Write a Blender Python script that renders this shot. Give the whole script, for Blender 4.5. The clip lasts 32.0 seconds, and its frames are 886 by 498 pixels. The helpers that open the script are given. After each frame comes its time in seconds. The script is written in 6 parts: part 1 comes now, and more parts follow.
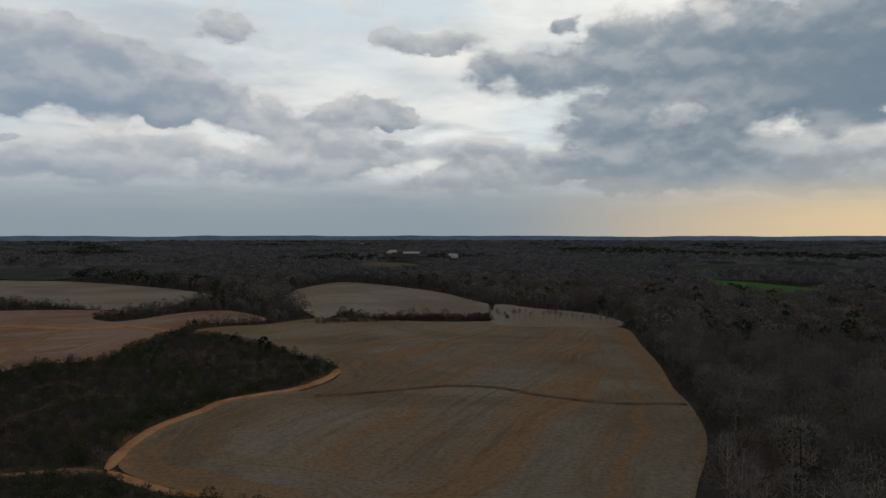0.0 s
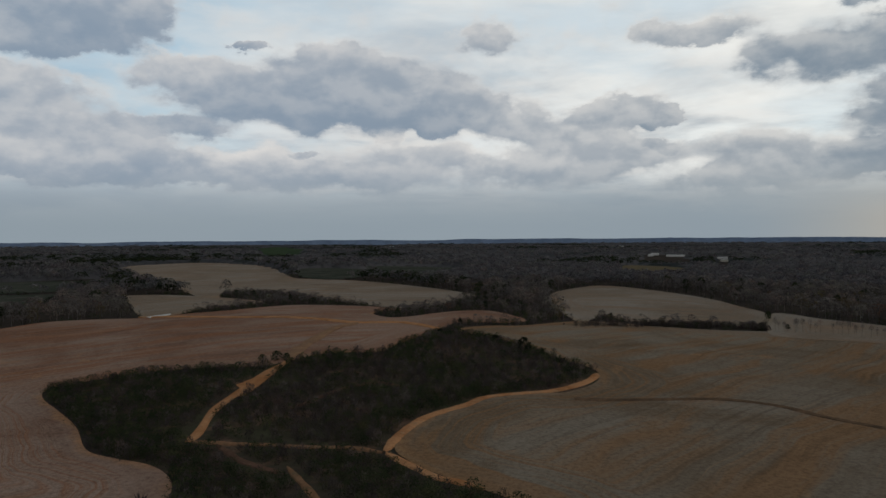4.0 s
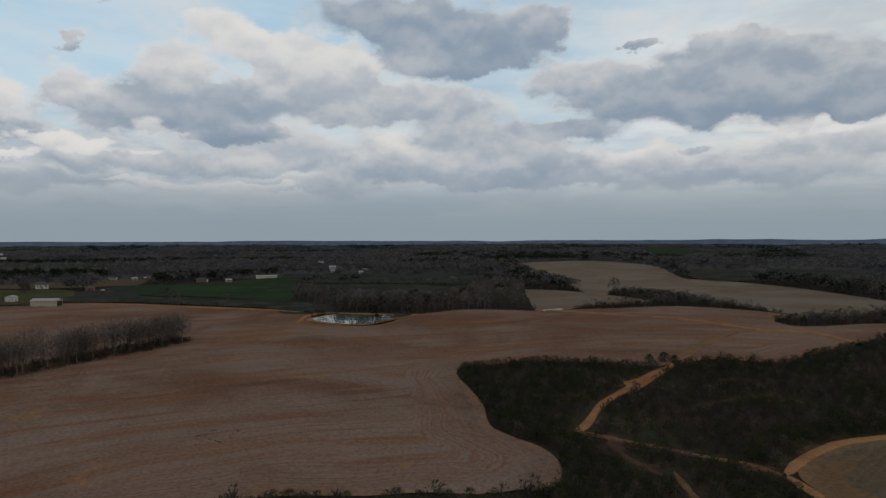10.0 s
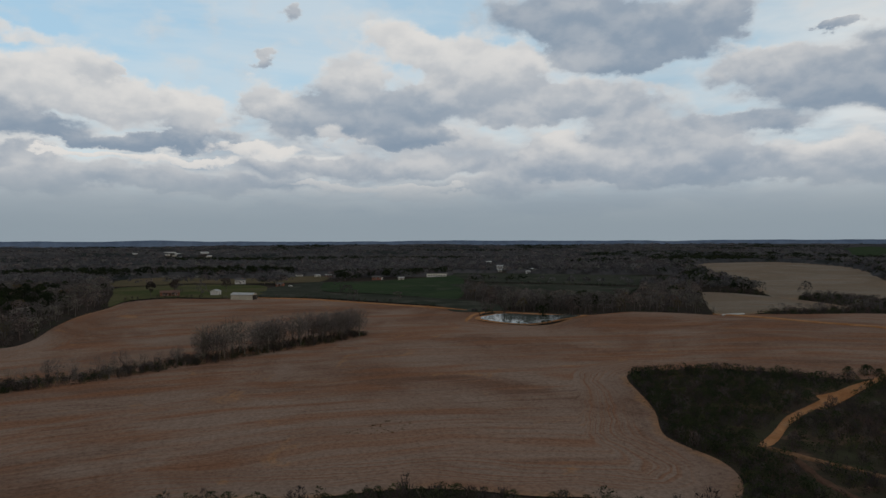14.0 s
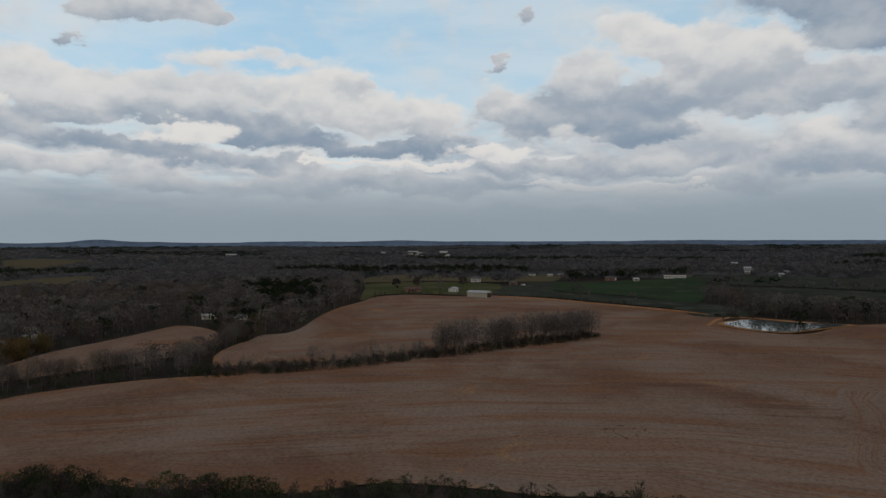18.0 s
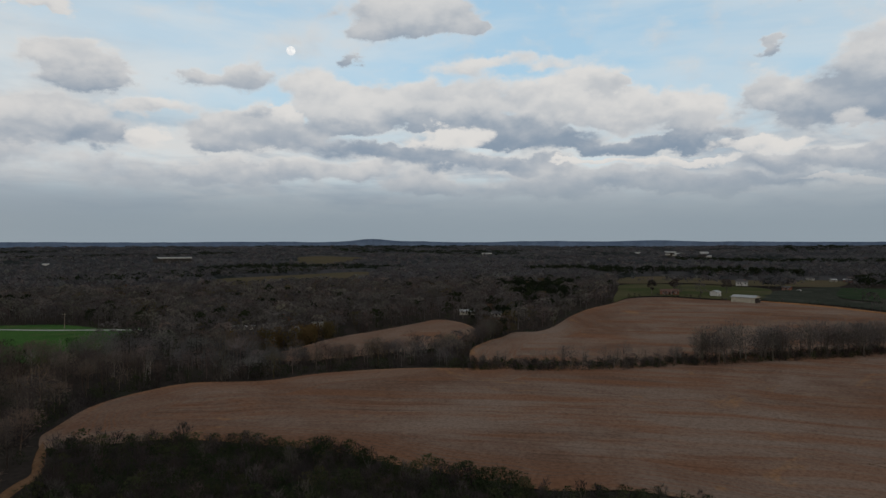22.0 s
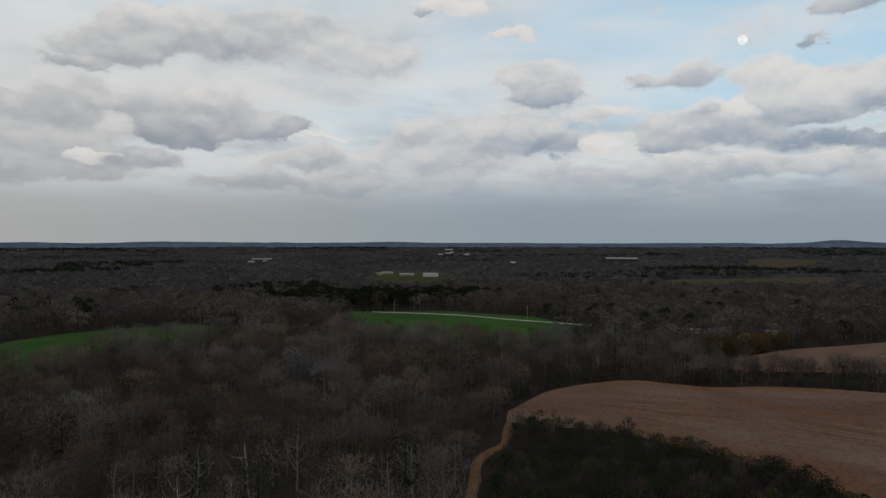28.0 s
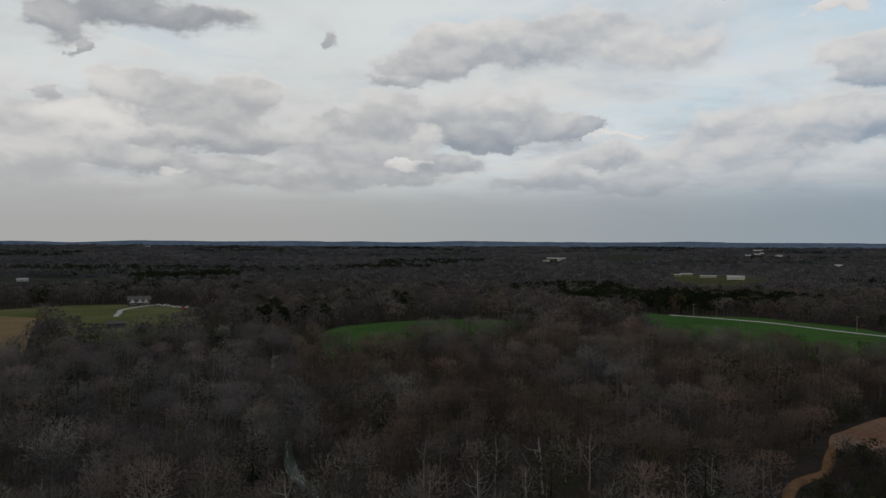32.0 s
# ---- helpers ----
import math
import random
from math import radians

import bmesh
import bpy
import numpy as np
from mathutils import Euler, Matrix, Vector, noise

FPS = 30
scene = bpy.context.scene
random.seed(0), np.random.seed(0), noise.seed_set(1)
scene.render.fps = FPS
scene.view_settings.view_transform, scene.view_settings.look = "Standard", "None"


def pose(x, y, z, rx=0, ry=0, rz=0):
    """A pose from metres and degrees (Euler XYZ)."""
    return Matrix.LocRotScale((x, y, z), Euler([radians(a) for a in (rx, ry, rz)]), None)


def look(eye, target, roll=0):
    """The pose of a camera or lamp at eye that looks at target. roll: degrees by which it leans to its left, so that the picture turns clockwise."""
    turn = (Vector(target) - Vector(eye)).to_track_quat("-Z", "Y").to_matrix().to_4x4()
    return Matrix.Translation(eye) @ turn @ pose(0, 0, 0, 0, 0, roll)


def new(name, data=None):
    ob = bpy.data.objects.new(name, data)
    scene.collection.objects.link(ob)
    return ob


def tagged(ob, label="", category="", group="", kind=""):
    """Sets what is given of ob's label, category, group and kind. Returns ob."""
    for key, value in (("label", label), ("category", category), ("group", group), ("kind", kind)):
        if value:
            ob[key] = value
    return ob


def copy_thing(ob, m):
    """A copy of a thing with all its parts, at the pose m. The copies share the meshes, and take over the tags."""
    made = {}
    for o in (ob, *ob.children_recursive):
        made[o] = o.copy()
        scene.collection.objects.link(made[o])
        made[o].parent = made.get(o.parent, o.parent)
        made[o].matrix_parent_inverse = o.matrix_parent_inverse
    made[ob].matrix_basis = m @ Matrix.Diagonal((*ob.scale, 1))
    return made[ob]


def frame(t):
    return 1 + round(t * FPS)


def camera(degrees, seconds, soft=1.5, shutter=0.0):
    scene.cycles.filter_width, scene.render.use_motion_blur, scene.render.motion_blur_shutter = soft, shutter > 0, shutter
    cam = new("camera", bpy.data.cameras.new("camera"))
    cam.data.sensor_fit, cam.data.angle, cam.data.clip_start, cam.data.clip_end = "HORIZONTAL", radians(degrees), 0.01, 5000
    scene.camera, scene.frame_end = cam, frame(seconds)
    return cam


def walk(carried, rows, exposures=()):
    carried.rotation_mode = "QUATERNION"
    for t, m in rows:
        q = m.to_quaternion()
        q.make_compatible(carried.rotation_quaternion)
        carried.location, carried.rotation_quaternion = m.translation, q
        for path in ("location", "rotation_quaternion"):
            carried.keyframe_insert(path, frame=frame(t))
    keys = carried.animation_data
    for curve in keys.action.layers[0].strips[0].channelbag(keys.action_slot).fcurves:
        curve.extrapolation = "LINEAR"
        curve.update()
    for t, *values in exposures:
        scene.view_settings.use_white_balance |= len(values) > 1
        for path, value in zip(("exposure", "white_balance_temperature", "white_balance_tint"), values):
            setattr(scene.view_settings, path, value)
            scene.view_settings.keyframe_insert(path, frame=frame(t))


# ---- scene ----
cam = camera(65.2, 32.0)
EYE = 55.45
# seconds, yaw, pitch, roll of a hovering camera that only turns
ROWS = [
    (0.0, 0.0, -1.07, -0.02), (0.5, 2.56, -1.04, -0.07), (1.0, 5.16, -1.00, -0.11), (1.5, 7.79, -0.97, -0.16), (2.0, 10.50, -0.94, -0.17), (2.5,
    13.17, -0.89, -0.18), (3.0, 15.78, -0.88, -0.12), (3.5, 18.47, -0.82, -0.27), (5.5, 29.09, -0.74, -0.26), (6.0, 31.76, -0.72, -0.24), (6.5, 34.36,
    -0.72, -0.22), (7.0, 37.01, -0.72, -0.19), (7.5, 39.66, -0.71, -0.20), (8.0, 42.26, -0.70, -0.20), (8.5, 44.84, -0.70, -0.20), (9.0, 47.49, -0.69,
    -0.20), (9.5, 50.11, -0.70, -0.19), (10.0, 52.45, -0.71, -0.17), (10.5, 53.61, -0.72, -0.17), (11.0, 54.79, -0.70, -0.19), (11.5, 55.99, -0.71,
    -0.17), (12.0, 57.40, -0.72, -0.13), (12.5, 59.51, -0.70, -0.13), (13.0, 61.74, -0.67, -0.11), (13.5, 64.00, -0.68, -0.19), (14.0, 66.21, -0.69,
    -0.20), (14.5, 68.41, -0.67, -0.16), (16.5, 77.05, -0.65, -0.30), (17.0, 79.83, -0.64, -0.30), (17.5, 82.82, -0.66, -0.27), (18.0, 85.25, -0.64,
    -0.25), (18.5, 87.62, -0.63, -0.21), (19.0, 90.01, -0.60, -0.12), (19.5, 92.23, -0.61, -0.11), (20.0, 94.67, -0.60, -0.11), (20.5, 97.28, -0.60,
    -0.10), (21.0, 100.06, -0.60, -0.10), (21.5, 102.96, -0.60, -0.09), (22.0, 105.88, -0.60, -0.09), (22.5, 108.81, -0.59, -0.08), (23.0, 111.79,
    -0.55, -0.09), (23.5, 114.75, -0.55, -0.09), (24.0, 117.69, -0.56, -0.05), (24.5, 120.63, -0.56, 0.01), (25.0, 123.61, -0.56, 0.09), (25.5,
    126.57, -0.55, 0.09), (27.5, 138.46, -0.50, 0.12), (28.0, 141.52, -0.50, 0.06), (28.5, 144.59, -0.49, 0.06), (29.0, 147.58, -0.46, 0.11), (29.5,
    150.59, -0.48, 0.13), (30.0, 153.57, -0.49, 0.16), (30.5, 156.57, -0.51, 0.15), (31.0, 159.61, -0.52, 0.24), (31.5, 162.54, -0.56, 0.25), (32.0,
    165.47, -0.58, 0.20)
]
walk(cam, [(t, pose(0, 0, EYE, 90 + pitch, 0, yaw) @ pose(0, 0, 0, 0, 0, roll)) for t, yaw, pitch, roll in ROWS])

# ---------------------------------------------------------------- sky and sun
SUN_AZ, SUN_EL = 66.0, 9.0
world = bpy.data.worlds.new("evening_sky")
scene.world = world
world.use_nodes = True
WT = world.node_tree
WT.nodes.clear()


class Nodes:
    """Small helper that strings nodes together in one tree."""

    def __init__(self, tree):
        self.tree = tree

    def add(self, kind, **props):
        n = self.tree.nodes.new(kind)
        for k, v in props.items():
            if k == "operation":
                n.operation = v
            elif k == "blend_type":
                n.blend_type = v
            elif k == "data_type":
                n.data_type = v
        return n

    def put(self, socket, v):
        if hasattr(v, "links"):
            self.tree.links.new(v, socket)
        elif v is not None:
            socket.default_value = v

    def math(self, op, a, b=None, c=None, clamp=False):
        n = self.add("ShaderNodeMath", operation=op)
        n.use_clamp = clamp
        for i, v in enumerate((a, b, c)):
            self.put(n.inputs[i], v)
        return n.outputs[0]

    def vec(self, op, a, b=None, c=None):
        n = self.add("ShaderNodeVectorMath", operation=op)
        for i, v in enumerate((a, b, c)):
            self.put(n.inputs[i], v)
        return n.outputs["Value"] if op in ("DOT_PRODUCT", "LENGTH") else n.outputs[0]

    def join(self, x, y, z):
        n = self.add("ShaderNodeCombineXYZ")
        for i, v in enumerate((x, y, z)):
            self.put(n.inputs[i], v)
        return n.outputs[0]

    def mix(self, f, a, b, blend="MIX"):
        n = self.add("ShaderNodeMix", data_type="RGBA")
        n.blend_type = blend
        self.put(n.inputs[0], f)
        self.put(n.inputs[6], (*a, 1) if isinstance(a, tuple) and len(a) == 3 else a)
        self.put(n.inputs[7], (*b, 1) if isinstance(b, tuple) and len(b) == 3 else b)
        return n.outputs[2]

    def ramp(self, v, lo, hi, out0=0.0, out1=1.0):
        n = self.add("ShaderNodeMapRange")
        n.interpolation_type = "SMOOTHSTEP"
        for i, s in enumerate((v, lo, hi, out0, out1)):
            self.put(n.inputs[i], s)
        return n.outputs[0]

    def noise(self, vector, scale, detail=4.0, rough=0.5, distort=0.0, dims="3D"):
        n = self.add("ShaderNodeTexNoise")
        n.noise_dimensions = dims
        if vector is not None:
            self.put(n.inputs["W" if dims == "1D" else "Vector"], vector)
        self.put(n.inputs["Scale"], scale)
        self.put(n.inputs["Detail"], detail)
        self.put(n.inputs["Roughness"], rough)
        self.put(n.inputs["Distortion"], distort)
        return n.outputs[0]


def build_sky():
    g = Nodes(WT)
    direction = g.add("ShaderNodeTexCoord").outputs["Generated"]
    split = g.add("ShaderNodeSeparateXYZ")
    g.put(split.inputs[0], direction)
    dx, dy, dz = split.outputs
    # bearing in degrees round the middle of the view (west), and elevation
    mid = radians(-83.0)
    ahead = g.math("ADD", g.math("MULTIPLY", dx, math.sin(mid)), g.math("MULTIPLY", dy, math.cos(mid)))
    side = g.math("SUBTRACT", g.math("MULTIPLY", dx, math.cos(mid)), g.math("MULTIPLY", dy, math.sin(mid)))
    u = g.math("SUBTRACT", g.math("MULTIPLY", g.math("ARCTAN2", side, ahead), 57.2958), 83.0)
    v = g.math("MULTIPLY", g.math("ARCSINE", dz), 57.2958)
    # billows, the same a little higher up, broad swells and wisps
    billow = g.vec("MULTIPLY", direction, (19.0, 19.0, 31.0))
    fine = g.noise(billow, 1.0, 6.0, 0.53, 0.15)
    upper = g.noise(g.vec("ADD", billow, (0, 0, 0.5)), 1.0, 4.0, 0.46, 0.15)
    swell = g.noise(g.vec("MULTIPLY", direction, (6.0, 6.0, 17.0)), 1.0, 4.0, 0.5, 0.2)
    wisp = g.noise(g.vec("MULTIPLY", direction, (3.5, 3.5, 15.0)), 1.0, 5.0, 0.52, 0.35)
    curl = g.noise(g.vec("MULTIPLY", direction, (14.0, 14.0, 25.0)), 1.0, 6.0, 0.58)
    bend = g.add("ShaderNodeSeparateXYZ")
    g.put(bend.inputs[0], curl.node.outputs["Color"])
    wu = g.math("MULTIPLY_ADD", g.math("SUBTRACT", bend.outputs[0], 0.5), 8.0, u)
    wv = g.math("MULTIPLY_ADD", g.math("SUBTRACT", bend.outputs[1], 0.5), 3.4, v)
    uuu, vvv = g.join(wu, wu, wu), g.join(wv, wv, wv)
    mass_sum = tone_sum = rise_sum = (0, 0, 0)
    banks = [c for bank in CLOUDS for c in bank]
    for k in range(0, len(banks), 3):
        trio = banks[k:k + 3]
        while len(trio) < 3:
            trio.append((0, -60, 1, 1, 0, 0))
        su = tuple(0.70 / c[2] for c in trio)
        sv = tuple(0.70 / c[3] for c in trio)
        du = g.vec("MULTIPLY_ADD", uuu, su, tuple(-c[0] * s for c, s in zip(trio, su)))
        dv = g.vec("MULTIPLY_ADD", vvv, sv, tuple(-c[1] * s for c, s in zip(trio, sv)))
        near = g.vec("SUBTRACT", (1, 1, 1), g.vec("MULTIPLY_ADD", du, du, g.vec("MULTIPLY", dv, dv)))
        near = g.vec("MAXIMUM", near, (0, 0, 0))
        near = g.vec("MULTIPLY", near, near)
        mass_sum = g.vec("MULTIPLY_ADD", near, tuple(min(c[4], 1.3) for c in trio), mass_sum)
        weight = g.vec("MULTIPLY", near, tuple(c[4] ** 2 for c in trio))
        tone_sum = g.vec("MULTIPLY_ADD", weight, tuple(c[5] for c in trio), tone_sum)
        rise_sum = g.vec("MULTIPLY_ADD", weight, g.vec("MULTIPLY_ADD", dv, (0.28, 0.28, 0.28), (0, 0, 0)), rise_sum)
        weight_sum = g.vec("ADD", weight_sum, weight) if k else weight
    ones = (1, 1, 1)
    place = g.vec("DOT_PRODUCT", mass_sum, ones)
    weight = g.math("ADD", g.vec("DOT_PRODUCT", weight_sum, ones), 0.08)
    tone = g.math("DIVIDE", g.math("ADD", g.vec("DOT_PRODUCT", g.vec("ADD", tone_sum, rise_sum), ones), 0.05), weight)
    mass = g.math("ADD", g.math("MINIMUM", place, 1.2), g.math("MULTIPLY", g.math("SUBTRACT", fine, 0.5), 1.25))
    mass = g.math("ADD", mass, g.math("MULTIPLY", g.math("SUBTRACT", swell, 0.5), 0.5))
    cover = g.ramp(mass, -0.05, 0.60)
    lit = g.ramp(g.math("SUBTRACT", fine, upper), -0.2, 0.2, -0.5, 0.5)
    # clear air from the sky model, whitened by thin high cloud outside the blue gap
    air = g.add("ShaderNodeTexSky")
    air.sky_type = "NISHITA"
    air.sun_disc = False
    air.sun_elevation, air.sun_rotation = radians(SUN_EL), radians(SUN_AZ)
    air.air_density, air.dust_density, air.ozone_density = 1.0, 1.0, 2.0
    blue = g.vec("SCALE", air.outputs[0])
    blue.node.inputs["Scale"].default_value = 0.15
    blue = g.mix(0.62, blue, (0.46, 0.68, 0.84))
    sunward = g.math("ADD", g.math("MULTIPLY", dx, math.sin(radians(SUN_AZ))), g.math("MULTIPLY", dy, math.cos(radians(SUN_AZ))))
    glow = g.ramp(sunward, -0.35, 1.0)
    south = g.ramp(u, -128.0, -182.0)
    veil_colour = g.mix(glow, (0.66, 0.71, 0.735), (1.02, 1.0, 0.93))
    veil_colour = g.mix(south, veil_colour, (0.66, 0.69, 0.69))
    gap = g.math("DIVIDE", g.math("SUBTRACT", u, -92.0), 46.0)
    gap = g.math("SUBTRACT", 1.0, g.math("MULTIPLY", gap, gap), clamp=True)
    rift = g.math("MULTIPLY", g.ramp(g.math("ABSOLUTE", g.math("ADD", u, 46.0)), 12.0, 3.0), 0.45)
    veil = g.math("ADD", g.ramp(wisp, 0.36, 0.66, 0.05, 0.6), g.math("SUBTRACT", g.math("ADD", 0.50, g.math("MULTIPLY", south, 0.15)), g.math("ADD", rift, g.math("MULTIPLY", gap, 0.60))), clamp=True)
    veil = g.math("MAXIMUM", veil, g.ramp(v, 13.0, 6.0, 0.0, 0.75))
    clear = g.mix(veil, blue, veil_colour)
    shade = g.mix(glow, (0.225, 0.292, 0.378), (0.145, 0.203, 0.262))
    shade = g.mix(south, shade, (0.285, 0.305, 0.335))
    bright = g.mix(glow, (0.73, 0.71, 0.685), (0.82, 0.80, 0.75))
    tone = g.math("ADD", tone, g.math("MULTIPLY", lit, 0.20))
    tone = g.math("ADD", tone, g.math("MULTIPLY", g.ramp(mass, 0.55, 0.15), 0.18))
    cloud = g.mix(g.ramp(tone, 0.08, 1.12), shade, bright)
    # a soft broken deck hangs behind the clouds, flattened by distance
    away = g.math("ADD", g.math("MAXIMUM", dz, 0.0), 0.085)
    plan = g.join(g.math("DIVIDE", dx, away), g.math("DIVIDE", dy, away), 0.0)
    deck = g.noise(plan, 0.95, 6.0, 0.56, 0.3)
    dapple = g.noise(g.vec("ADD", plan, (7.0, 3.0, 1.0)), 1.5, 5.0, 0.55, 0.3)
    mist = g.math("MULTIPLY", g.ramp(g.math("MULTIPLY_ADD", place, 0.22, deck), 0.36, 0.64), g.ramp(v, 18.0, 8.0, 0.5, 0.95))
    mist = g.math("MULTIPLY", mist, g.math("SUBTRACT", 1.0, rift))
    mist = g.math("MULTIPLY", mist, g.math("SUBTRACT", 1.0, g.math("MULTIPLY", g.math("MULTIPLY", g.ramp(gap, 0.0, 0.5), 0.92), g.ramp(v, 7.0, 12.0))))
    deck_colour = g.mix(g.ramp(dapple, 0.34, 0.64), g.mix(glow, (0.345, 0.405, 0.475), (0.40, 0.44, 0.465)), g.mix(glow, (0.66, 0.665, 0.66), (0.90, 0.88, 0.83)))
    deck_colour = g.mix(g.math("MULTIPLY", south, 0.5), deck_colour, (0.55, 0.555, 0.55))
    clear = g.mix(mist, clear, deck_colour)
    sky = g.mix(g.math("MULTIPLY", cover, 0.95), clear, cloud)
    # flat grey layers low down, then haze at the horizon, yellow under the sun
    layer = g.noise(g.join(g.math("MULTIPLY", wu, 0.05), g.math("MULTIPLY", wv, 0.24), 0.0), 1.0, 3.0, 0.5, 0.3)
    low_cloud = g.mix(g.ramp(layer, 0.36, 0.66), g.mix(glow, (0.272, 0.328, 0.390), (0.285, 0.335, 0.365)), g.mix(glow, (0.360, 0.405, 0.445), (0.41, 0.43, 0.43)))
    low_cloud = g.mix(g.math("MULTIPLY", south, 0.75), low_cloud, (0.465, 0.458, 0.440))
    sky = g.mix(g.ramp(v, 6.6, 2.6, 0.0, 0.9), sky, low_cloud)
    haze_colour = g.mix(g.ramp(sunward, 0.42, 0.92), (0.262, 0.315, 0.358), (0.78, 0.58, 0.33))
    haze_colour = g.mix(g.math("MULTIPLY", south, 0.85), haze_colour, (0.400, 0.394, 0.378))
    sky = g.mix(g.ramp(v, 5.2, 0.9, 0.0, 0.94), sky, haze_colour)
    back = g.add("ShaderNodeBackground")
    g.put(back.inputs[0], sky)
    back.inputs[1].default_value = 1.0
    out = g.add("ShaderNodeOutputWorld")
    WT.links.new(back.outputs[0], out.inputs[0])


